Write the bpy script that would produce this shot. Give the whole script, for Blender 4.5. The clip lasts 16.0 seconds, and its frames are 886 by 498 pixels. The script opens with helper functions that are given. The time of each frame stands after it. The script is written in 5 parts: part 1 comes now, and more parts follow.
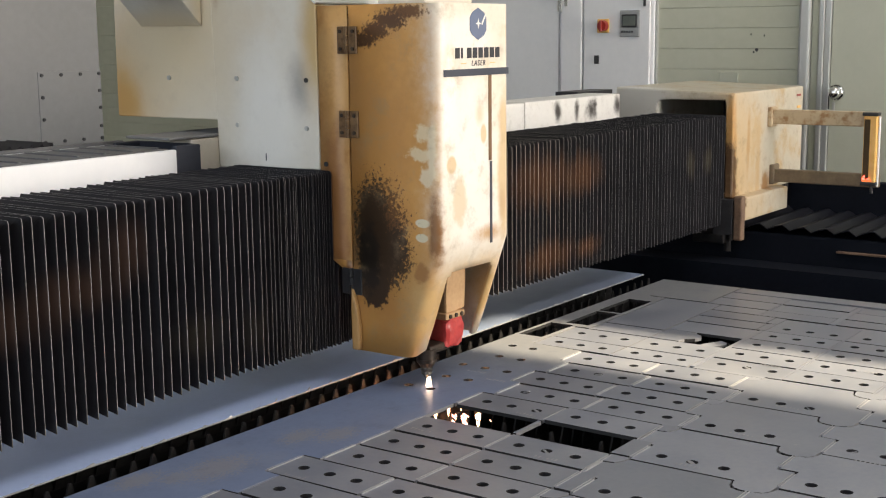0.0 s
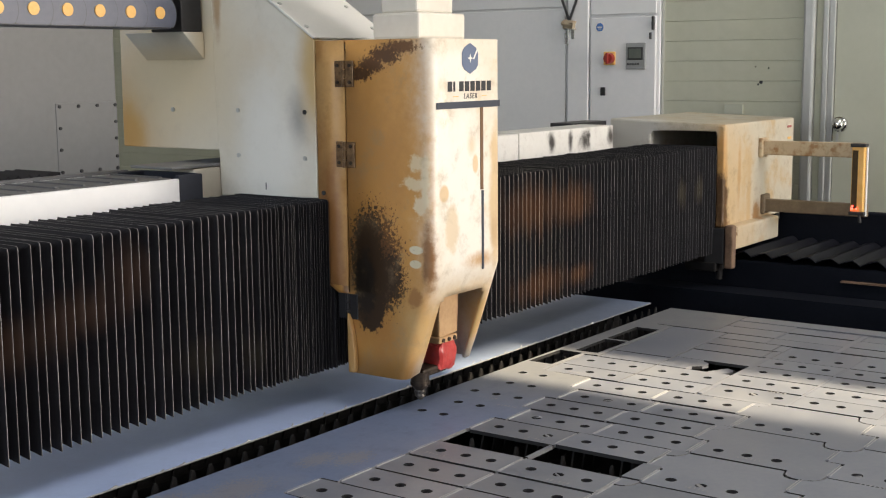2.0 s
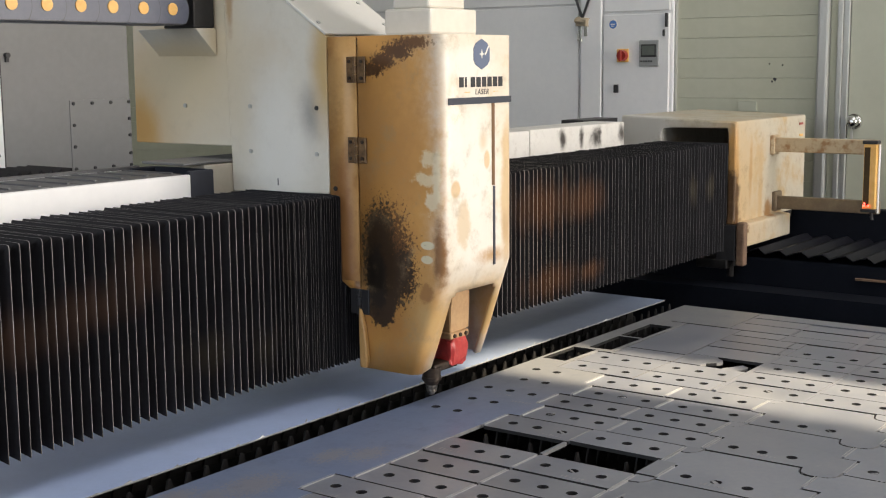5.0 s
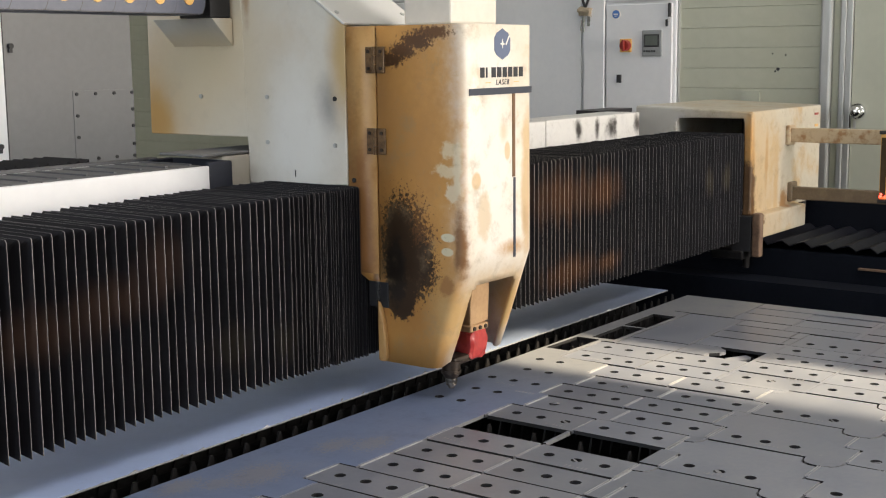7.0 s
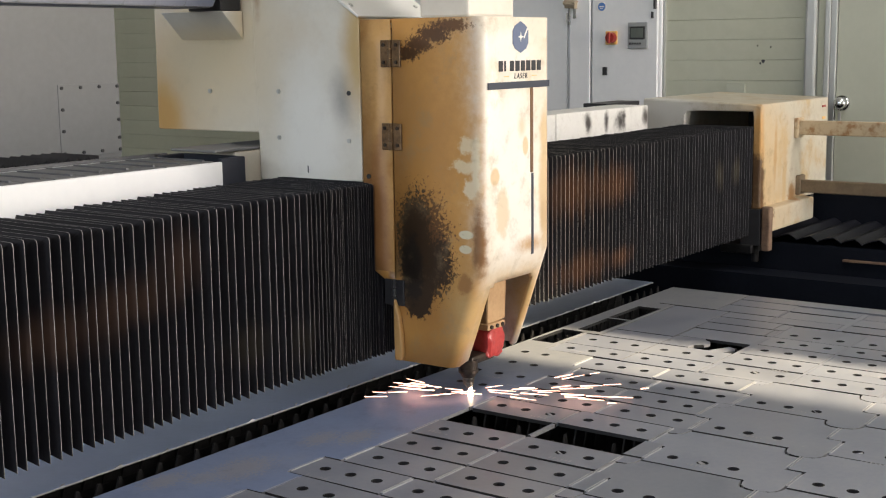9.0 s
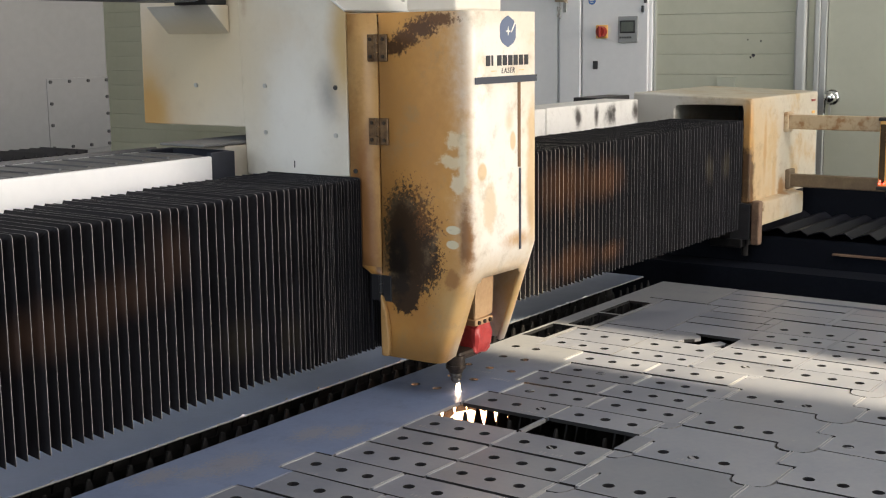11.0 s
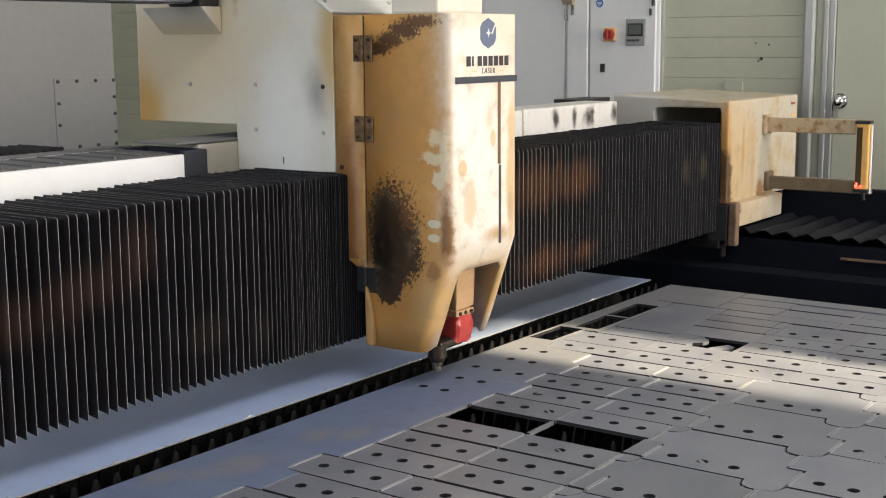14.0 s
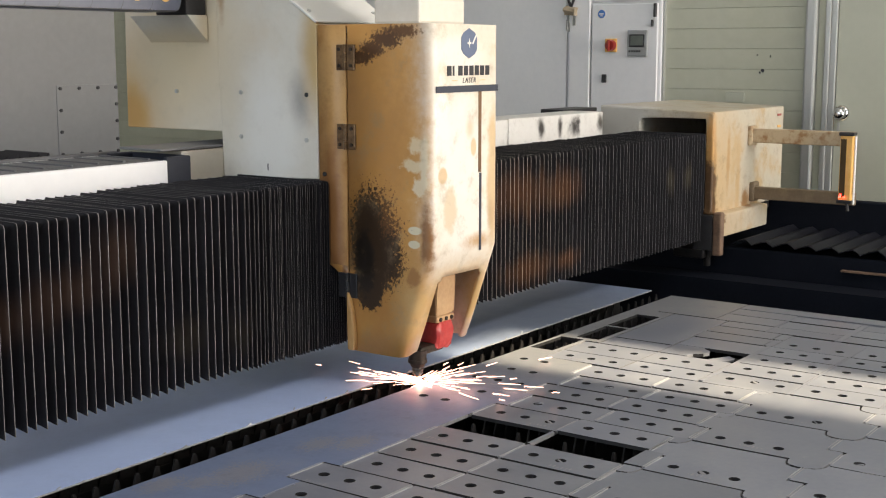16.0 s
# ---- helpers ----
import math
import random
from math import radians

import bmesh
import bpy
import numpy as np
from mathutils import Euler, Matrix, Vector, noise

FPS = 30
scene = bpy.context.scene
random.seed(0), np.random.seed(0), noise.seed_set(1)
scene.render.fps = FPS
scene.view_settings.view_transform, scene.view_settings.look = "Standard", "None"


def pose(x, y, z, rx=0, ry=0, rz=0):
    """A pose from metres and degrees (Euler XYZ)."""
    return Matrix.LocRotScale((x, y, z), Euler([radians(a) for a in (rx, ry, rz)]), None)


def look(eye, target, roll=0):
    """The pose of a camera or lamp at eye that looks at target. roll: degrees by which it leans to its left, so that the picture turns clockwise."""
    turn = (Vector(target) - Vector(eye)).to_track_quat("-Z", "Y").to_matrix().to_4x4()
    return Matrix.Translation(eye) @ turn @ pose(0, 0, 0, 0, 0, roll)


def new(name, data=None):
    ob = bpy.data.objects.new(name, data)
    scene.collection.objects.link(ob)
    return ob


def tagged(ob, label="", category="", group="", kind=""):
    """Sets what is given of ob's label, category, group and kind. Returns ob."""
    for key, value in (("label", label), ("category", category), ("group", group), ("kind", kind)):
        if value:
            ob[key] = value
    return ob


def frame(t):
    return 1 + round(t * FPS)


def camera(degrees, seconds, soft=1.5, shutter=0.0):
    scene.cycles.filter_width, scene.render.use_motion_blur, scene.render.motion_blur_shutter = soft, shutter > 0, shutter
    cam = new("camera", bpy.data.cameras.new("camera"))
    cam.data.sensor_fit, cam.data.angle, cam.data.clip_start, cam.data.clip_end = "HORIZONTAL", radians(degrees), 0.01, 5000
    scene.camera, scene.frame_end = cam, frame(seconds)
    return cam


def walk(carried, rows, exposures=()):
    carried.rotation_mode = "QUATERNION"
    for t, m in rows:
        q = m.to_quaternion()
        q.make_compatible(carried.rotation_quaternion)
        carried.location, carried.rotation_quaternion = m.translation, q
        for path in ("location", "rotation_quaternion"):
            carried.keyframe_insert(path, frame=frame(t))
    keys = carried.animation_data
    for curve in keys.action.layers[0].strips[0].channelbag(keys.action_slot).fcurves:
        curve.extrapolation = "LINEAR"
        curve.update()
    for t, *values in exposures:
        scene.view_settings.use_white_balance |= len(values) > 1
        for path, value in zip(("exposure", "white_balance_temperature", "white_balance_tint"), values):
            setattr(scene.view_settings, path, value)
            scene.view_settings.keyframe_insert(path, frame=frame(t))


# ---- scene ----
LENS, SECONDS = 38.41, 16.0
cam = camera(LENS, SECONDS, soft=1.15)


def aim(x, y, z, heading, tilt, lean):
    """Camera pose: heading from +x towards +y, tilt downwards, lean clockwise, in degrees."""
    h, p, l = radians(heading), radians(tilt), radians(lean)
    fwd = Vector((math.cos(h) * math.cos(p), math.sin(h) * math.cos(p), -math.sin(p)))
    right = Vector((math.sin(h), -math.cos(h), 0))
    down = fwd.cross(right)
    right, down = math.cos(l) * right + math.sin(l) * down, math.cos(l) * down - math.sin(l) * right
    m = Matrix((right, -down, -fwd)).transposed().to_4x4()
    return Matrix.Translation((x, y, z)) @ m


# the clip's camera brightens a little at both ends
EXPOSURES = ((0.0, 1.60), (1.0, 1.55), (4.0, 1.52), (7.0, 1.56), (12.5, 1.57), (16.0, 1.60))
PATH = [  # seconds, eye, heading, tilt, lean
    (0.0, 0.067, 0.023, 1.442, 35.528, 9.551, 0.600),
    (0.5, 0.008, -0.002, 1.449, 35.066, 9.023, 0.449),
    (1.0, 0.001, 0.000, 1.451, 35.021, 8.652, 0.464),
    (1.5, -0.002, 0.001, 1.451, 35.296, 8.378, 0.458),
    (2.0, 0.000, 0.001, 1.450, 35.692, 8.211, 0.520),
    (2.5, 0.001, 0.001, 1.453, 35.959, 8.146, 0.554),
    (3.0, -0.000, 0.005, 1.452, 36.079, 8.101, 0.543),
    (3.5, -0.001, 0.007, 1.451, 36.104, 8.081, 0.588),
    (4.0, 0.001, 0.007, 1.446, 36.140, 8.108, 0.592),
    (6.5, -0.005, 0.009, 1.443, 36.344, 8.598, 0.519),
    (7.0, -0.006, 0.007, 1.444, 36.331, 8.702, 0.608),
    (7.5, -0.008, -0.001, 1.446, 36.233, 8.771, 0.689),
    (8.0, -0.007, -0.002, 1.445, 36.102, 8.837, 0.681),
    (8.5, -0.005, -0.003, 1.445, 35.944, 8.934, 0.706),
    (9.0, -0.006, -0.004, 1.448, 35.815, 9.065, 0.730),
    (11.5, -0.003, -0.000, 1.450, 35.291, 9.389, 0.699),
    (12.0, -0.003, -0.001, 1.447, 35.225, 9.321, 0.754),
    (12.5, -0.004, -0.000, 1.447, 35.186, 9.294, 0.665),
    (13.0, -0.006, 0.001, 1.449, 35.242, 9.257, 0.573),
    (13.5, -0.001, 0.012, 1.444, 35.403, 9.184, 0.530),
    (14.0, -0.002, 0.013, 1.446, 35.548, 9.236, 0.406),
    (14.5, -0.005, 0.014, 1.444, 35.600, 9.173, 0.343),
    (15.0, -0.005, 0.014, 1.443, 35.593, 9.099, 0.211),
    (15.5, -0.007, 0.018, 1.444, 35.537, 9.043, 0.087),
    (16.0, -0.005, 0.017, 1.446, 35.518, 8.814, 0.001),
]
walk(cam, [(t, aim(*row)) for t, *row in PATH], exposures=EXPOSURES)

# ---- world and light ----
world = bpy.data.worlds.new("sky")
scene.world = world
world.use_nodes = True
wn = world.node_tree
sky = wn.nodes.new("ShaderNodeTexSky")
sky.sky_type, sky.sun_disc = "NISHITA", False
SUN_SIDE, SUN_UP = 8.0, 48.0  # degrees off the bed's direction, and over the horizon
to_sun = Vector((math.sin(radians(SUN_SIDE)) * math.cos(radians(SUN_UP)), -math.cos(radians(SUN_SIDE)) * math.cos(radians(SUN_UP)), math.sin(radians(SUN_UP))))
sky.sun_elevation, sky.sun_rotation = radians(SUN_UP), math.atan2(to_sun.x, to_sun.y)
wn.links.new(sky.outputs[0], wn.nodes["Background"].inputs[0])
wn.nodes["Background"].inputs[1].default_value = 0.12

sun = new("sun", bpy.data.lights.new("sun", "SUN"))
sun.data.energy, sun.data.angle, sun.data.color = 5.0, radians(0.9), (1.0, 0.83, 0.57)
sun.matrix_world = look(to_sun * 20, (0, 0, 0))


def area(name, m, sx, sy, watts, colour):
    ob = new(name, bpy.data.lights.new(name, "AREA"))
    ob.data.shape, ob.data.size, ob.data.size_y = "RECTANGLE", sx, sy
    ob.data.energy, ob.data.color, ob.matrix_world = watts, colour, m
    return ob


# soft sky light at an assumed gate and window, plus an added overhead fill
area("gate_light", look((4.3, -4.9, 1.9), (2.6, 1.6, 0.95)), 2.2, 3.2, 138, (1.0, 0.905, 0.825))
area("window_light", look((-4.9, 1.5, 2.6), (3.0, 2.0, 1.0)), 6.0, 2.6, 55, (0.93, 0.94, 1.0))
area("overhead_fill", look((2.0, -0.9, 5.35), (2.0, -0.6, 0)), 6.0, 1.6, 52, (1.0, 0.93, 0.925))

# ---- materials ----
def shader(name, colours, rough=0.5, metal=0.0, scale=6.0, fine=60.0, bump=0.1, rough_vary=0.12, tint=0.0, stretch=(1, 1, 1), spots=None):
    """Two scales of noise mix the colours; spots: (colour, amount, scale) of worn or dirty patches."""
    m = bpy.data.materials.new(name)
    m.use_nodes = True
    nt = m.node_tree
    b = nt.nodes["Principled BSDF"]
    tc = nt.nodes.new("ShaderNodeTexCoord")
    mp = nt.nodes.new("ShaderNodeMapping")
    mp.inputs["Scale"].default_value = stretch
    nt.links.new(tc.outputs["Object"], mp.inputs[0])
    big, small = (nt.nodes.new("ShaderNodeTexNoise") for _ in range(2))
    for n, s, d in ((big, scale, 5), (small, fine, 3)):
        nt.links.new(mp.outputs[0], n.inputs["Vector"])
        n.inputs["Scale"].default_value, n.inputs["Detail"].default_value, n.inputs["Roughness"].default_value = s, d, 0.6
    mixn = nt.nodes.new("ShaderNodeMix")
    mixn.inputs[0].default_value = 0.35
    nt.links.new(big.outputs[0], mixn.inputs[2])
    nt.links.new(small.outputs[0], mixn.inputs[3])
    ramp = nt.nodes.new("ShaderNodeValToRGB")
    e = ramp.color_ramp.elements
    e[0].position, e[1].position = 0.32, 0.68
    e[0].color, e[1].color = (*colours[0], 1), (*colours[-1], 1)
    for i, c in enumerate(colours[1:-1]):
        e.new(0.32 + 0.36 * (i + 1) / (len(colours) - 1)).color = (*c, 1)
    nt.links.new(mixn.outputs[0], ramp.inputs[0])
    out = ramp.outputs[0]
    if spots:
        c, amount, s = spots
        sp = nt.nodes.new("ShaderNodeTexNoise")
        sp.inputs["Scale"].default_value, sp.inputs["Detail"].default_value, sp.inputs["Roughness"].default_value = s, 8, 0.7
        nt.links.new(mp.outputs[0], sp.inputs["Vector"])
        r2 = nt.nodes.new("ShaderNodeMapRange")
        r2.inputs[1].default_value, r2.inputs[2].default_value = 0.72 - amount * 0.3, 0.78 - amount * 0.3 + 0.06
        nt.links.new(sp.outputs[0], r2.inputs[0])
        mx = nt.nodes.new("ShaderNodeMix")
        mx.data_type = "RGBA"
        mx.inputs[7].default_value = (*c, 1)
        nt.links.new(r2.outputs[0], mx.inputs[0])
        nt.links.new(out, mx.inputs[6])
        out = mx.outputs[2]
    if tint:
        info = nt.nodes.new("ShaderNodeObjectInfo")
        mr = nt.nodes.new("ShaderNodeMapRange")
        mr.inputs[3].default_value, mr.inputs[4].default_value = 1 - tint, 1 + tint
        nt.links.new(info.outputs["Random"], mr.inputs[0])
        hsv = nt.nodes.new("ShaderNodeHueSaturation")
        nt.links.new(mr.outputs[0], hsv.inputs["Value"])
        nt.links.new(out, hsv.inputs["Color"])
        out = hsv.outputs[0]
    nt.links.new(out, b.inputs["Base Color"])
    rr = nt.nodes.new("ShaderNodeMapRange")
    rr.inputs[3].default_value, rr.inputs[4].default_value = max(0.03, rough - rough_vary), min(1, rough + rough_vary)
    nt.links.new(mixn.outputs[0], rr.inputs[0])
    nt.links.new(rr.outputs[0], b.inputs["Roughness"])
    b.inputs["Metallic"].default_value = metal
    if bump:
        bp = nt.nodes.new("ShaderNodeBump")
        bp.inputs["Strength"].default_value, bp.inputs["Distance"].default_value = bump, 0.002
        nt.links.new(mixn.outputs[0], bp.inputs["Height"])
        nt.links.new(bp.outputs[0], b.inputs["Normal"])
    return m


def matt(m, level):
    m.node_tree.nodes["Principled BSDF"].inputs["Specular IOR Level"].default_value = level
    return m


def glow(name, colour, power):
    m = bpy.data.materials.new(name)
    m.use_nodes = True
    b = m.node_tree.nodes["Principled BSDF"]
    b.inputs["Base Color"].default_value = (*colour, 1)
    b.inputs["Emission Color"].default_value, b.inputs["Emission Strength"].default_value = (*colour, 1), power
    return m


def stained(name, base, stain, patches, scale=4.0, stain_bias=0.5, mottle=1.0):
    """Painted sheet metal with scorched stains, and the sheets' painted reflections: patches are (centre, radii,
    colour, raggedness, edge) in the thing's own space.
    """
    m = shader(name, [base, tuple(c * 0.93 for c in base)], rough=0.42, scale=9, fine=90, bump=0.05)
    nt = m.node_tree
    b = nt.nodes["Principled BSDF"]
    tc = nt.nodes["Texture Coordinate"]
    out = b.inputs["Base Color"].links[0].from_socket

    def noise_tex(s, detail=6, rough=0.62):
        n = nt.nodes.new("ShaderNodeTexNoise")
        n.inputs["Scale"].default_value, n.inputs["Detail"].default_value, n.inputs["Roughness"].default_value = s, detail, rough
        nt.links.new(tc.outputs["Object"], n.inputs["Vector"])
        return n.outputs[0]

    def math_node(op, a, c):
        n = nt.nodes.new("ShaderNodeMath")
        n.operation = op
        for i, v in enumerate((a, c)):
            if isinstance(v, (int, float)):
                n.inputs[i].default_value = v
            else:
                nt.links.new(v, n.inputs[i])
        return n.outputs[0]

    def over(out, factor, colour):
        mx = nt.nodes.new("ShaderNodeMix")
        mx.data_type = "RGBA"
        mx.inputs[7].default_value = (*colour, 1)
        nt.links.new(factor, mx.inputs[0])
        nt.links.new(out, mx.inputs[6])
        return mx.outputs[2]

    def ramped(v, lo, hi):
        n = nt.nodes.new("ShaderNodeMapRange")
        n.interpolation_type = "SMOOTHSTEP"
        n.inputs[1].default_value, n.inputs[2].default_value = lo, hi
        nt.links.new(v, n.inputs[0])
        return n.outputs[0]

    out = over(out, ramped(noise_tex(scale), 0.62 - 0.3 * stain_bias, 0.80 - 0.3 * stain_bias), stain)
    out = over(out, math_node("MULTIPLY", ramped(noise_tex(26, 8, 0.7), 0.52, 0.78), 0.40 * mottle), tuple(c * 0.62 for c in stain))
    for centre, radii, colour, ragged, edge, ns in patches:
        mp = nt.nodes.new("ShaderNodeMapping")
        mp.vector_type = "TEXTURE"
        mp.inputs["Location"].default_value, mp.inputs["Scale"].default_value = centre, radii
        nt.links.new(tc.outputs["Object"], mp.inputs[0])
        ln = nt.nodes.new("ShaderNodeVectorMath")
        ln.operation = "LENGTH"
        nt.links.new(mp.outputs[0], ln.inputs[0])
        d = math_node("ADD", ln.outputs["Value"], math_node("MULTIPLY", math_node("SUBTRACT", noise_tex(ns, 9, 0.7), 0.5), ragged))
        out = over(out, ramped(math_node("SUBTRACT", 1.0, d), -edge * 0.2, edge), colour)
    out = over(out, math_node("MULTIPLY", ramped(noise_tex(15, 9, 0.72), 0.50, 0.72), 0.30 * mottle), tuple(c * 0.5 for c in stain))
    nt.links.new(out, b.inputs["Base Color"])
    return m


STEEL = shader("mill_scale_steel", [(0.140, 0.155, 0.198), (0.192, 0.205, 0.243), (0.240, 0.25, 0.280)], rough=0.36, metal=0.25, scale=6, fine=70, bump=0.08, rough_vary=0.2, tint=0.10, spots=((0.31, 0.31, 0.325), 0.22, 16))
CUT_EDGE = shader("fresh_cut_edge", [(0.15, 0.15, 0.16), (0.25, 0.25, 0.26)], rough=0.45, metal=0.2, scale=60, fine=300)
BLUE_STEEL = shader("blue_scaled_steel", [(0.235, 0.31, 0.50), (0.285, 0.36, 0.55), (0.33, 0.40, 0.575)], rough=0.4, metal=0.2, scale=3, fine=30, bump=0.05, spots=((0.34, 0.34, 0.36), 0.12, 5))
BELLOWS = shader("black_coated_fabric", [(0.008, 0.008, 0.011), (0.019, 0.018, 0.021)], rough=0.62, scale=10, fine=120, bump=0.15, tint=0.25)
BELLOWS_EDGE = shader("worn_fabric_edge", [(0.115, 0.114, 0.113), (0.215, 0.21, 0.205)], rough=0.5, scale=30, fine=200, bump=0.1, tint=0.25)
BURR_EDGE = shader("bright_cut_burr", [(0.28, 0.28, 0.29), (0.42, 0.42, 0.43)], rough=0.35, metal=0.2, scale=60, fine=300)
SHEARED = shader("dull_sheared_edge", [(0.16, 0.16, 0.17), (0.30, 0.30, 0.31)], rough=0.5, metal=0.2, scale=60, fine=200)
WAY = shader("blue_black_way_cover", [(0.006, 0.0065, 0.010), (0.016, 0.017, 0.022)], rough=0.42, scale=14, fine=100, bump=0.15)
# cut faces across x and inside holes, their shade put into the colour
SHADED_CUT = shader("shaded_cut", [(0.005, 0.005, 0.006), (0.012, 0.012, 0.013)], rough=0.6, scale=60, fine=200)
RUBBER = shader("dark_grey_link", [(0.07, 0.071, 0.075), (0.13, 0.131, 0.135)], rough=0.5, scale=14, fine=120)
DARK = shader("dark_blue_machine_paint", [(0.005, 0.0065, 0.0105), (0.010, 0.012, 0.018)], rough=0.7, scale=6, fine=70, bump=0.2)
NAVY_PAINT = shader("navy_machine_paint", [(0.012, 0.015, 0.025), (0.024, 0.028, 0.042)], rough=0.55, scale=8, fine=80, bump=0.1)
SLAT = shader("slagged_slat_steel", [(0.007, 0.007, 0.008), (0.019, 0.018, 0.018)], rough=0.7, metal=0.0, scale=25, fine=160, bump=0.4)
WHITE_PAINT = shader("white_powder_coat", [(0.72, 0.73, 0.74), (0.78, 0.785, 0.79)], rough=0.4, scale=2.5, fine=40, bump=0.03)
GREY_PAINT = shader("grey_powder_coat", [(0.172, 0.172, 0.172), (0.205, 0.205, 0.205)], rough=0.45, scale=2, fine=40, bump=0.03, spots=((0.3, 0.3, 0.3), 0.02, 14))
WALL_GREEN = shader("pale_green_wall_panel", [(0.415, 0.425, 0.33), (0.475, 0.485, 0.39)], rough=0.5, scale=2.5, fine=30, bump=0.05, tint=0.025, spots=((0.36, 0.33, 0.20), 0.24, 2.6))
DOOR_GREEN = shader("pale_green_door_paint", [(0.42, 0.435, 0.355), (0.46, 0.475, 0.39)], rough=0.45, scale=2, fine=30, bump=0.03)
ALU = shader("brushed_aluminium", [(0.42, 0.43, 0.42), (0.54, 0.55, 0.53)], rough=0.42, metal=0.6, scale=8, fine=90, bump=0.05, stretch=(1, 1, 0.1))
CHROME = shader("chrome", [(0.7, 0.7, 0.7), (0.8, 0.8, 0.8)], rough=0.12, metal=1.0, scale=10, fine=60, bump=0, rough_vary=0.05)
BLACK = shader("black_plastic", [(0.015, 0.015, 0.017), (0.03, 0.03, 0.032)], rough=0.45, scale=20, fine=120)
NAVY = shader("navy_plastic", [(0.045, 0.055, 0.09), (0.075, 0.085, 0.125)], rough=0.42, scale=12, fine=90, bump=0.05)
YELLOW = shader("yellow_plastic", [(0.72, 0.40, 0.10), (0.80, 0.50, 0.17)], rough=0.45, scale=30, fine=150)
RED = shader("red_plastic_tape", [(0.34, 0.030, 0.030), (0.50, 0.055, 0.048)], rough=0.32, scale=45, fine=140, bump=0.5)
RED_KNOB = shader("red_knob", [(0.24, 0.02, 0.015), (0.32, 0.03, 0.02)], rough=0.35)
CARD = shader("scorched_cardboard", [(0.42, 0.25, 0.12), (0.55, 0.36, 0.19)], rough=0.75, scale=18, fine=120, bump=0.3)
BRASS = shader("sooty_brass", [(0.018, 0.014, 0.012), (0.07, 0.05, 0.035)], rough=0.5, metal=0.6, scale=60, fine=200, bump=0.3)
NICKEL = shader("bright_nozzle_metal", [(0.05, 0.045, 0.04), (0.30, 0.27, 0.23)], rough=0.35, metal=0.9, scale=60, fine=200)
HINGE = shader("stained_hinge_steel", [(0.07, 0.038, 0.018), (0.24, 0.145, 0.07)], rough=0.35, metal=0.4, scale=60, fine=200, bump=0.3)
RUST = shader("rusty_steel", [(0.10, 0.06, 0.04), (0.22, 0.14, 0.09)], rough=0.7, scale=25, fine=140, bump=0.4)
LOGO_BLUE = shader("logo_slate_blue", [(0.10, 0.13, 0.21), (0.125, 0.155, 0.235)], rough=0.45)
INK = shader("black_ink", [(0.015, 0.016, 0.022), (0.03, 0.03, 0.036)], rough=0.5)
BAND = shader("navy_band", [(0.03, 0.036, 0.055), (0.045, 0.05, 0.07)], rough=0.45)
STAR_WHITE = shader("white_print", [(0.72, 0.7, 0.65), (0.78, 0.76, 0.7)], rough=0.5)
CONCRETE = shader("factory_concrete", [(0.20, 0.20, 0.19), (0.29, 0.285, 0.27)], rough=0.75, scale=1.5, fine=40, bump=0.3)
HALL = shader("hall_wall_paint", [(0.50, 0.51, 0.48), (0.56, 0.57, 0.53)], rough=0.7, scale=1.2, fine=20)
ROPE = shader("frayed_rope", [(0.30, 0.24, 0.16), (0.45, 0.38, 0.28)], rough=0.9, scale=80, fine=300, bump=0.6)
LCD = shader("dim_display_glass", [(0.10, 0.115, 0.105), (0.14, 0.155, 0.14)], rough=0.15)
BLUE_PRINT = shader("blue_print", [(0.05, 0.16, 0.45), (0.08, 0.2, 0.5)], rough=0.5)
SPARK = glow("white_hot_spark", (1.0, 0.50, 0.35), 2.1)
FIRE = glow("slag_fire_glow", (1.0, 0.52, 0.26), 6.0)
FLAME = glow("laser_flame", (1.0, 0.66, 0.42), 6.0)
LED = glow("red_led", (1.0, 0.05, 0.03), 3.5)
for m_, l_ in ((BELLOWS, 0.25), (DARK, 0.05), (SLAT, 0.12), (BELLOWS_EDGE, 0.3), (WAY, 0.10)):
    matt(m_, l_)


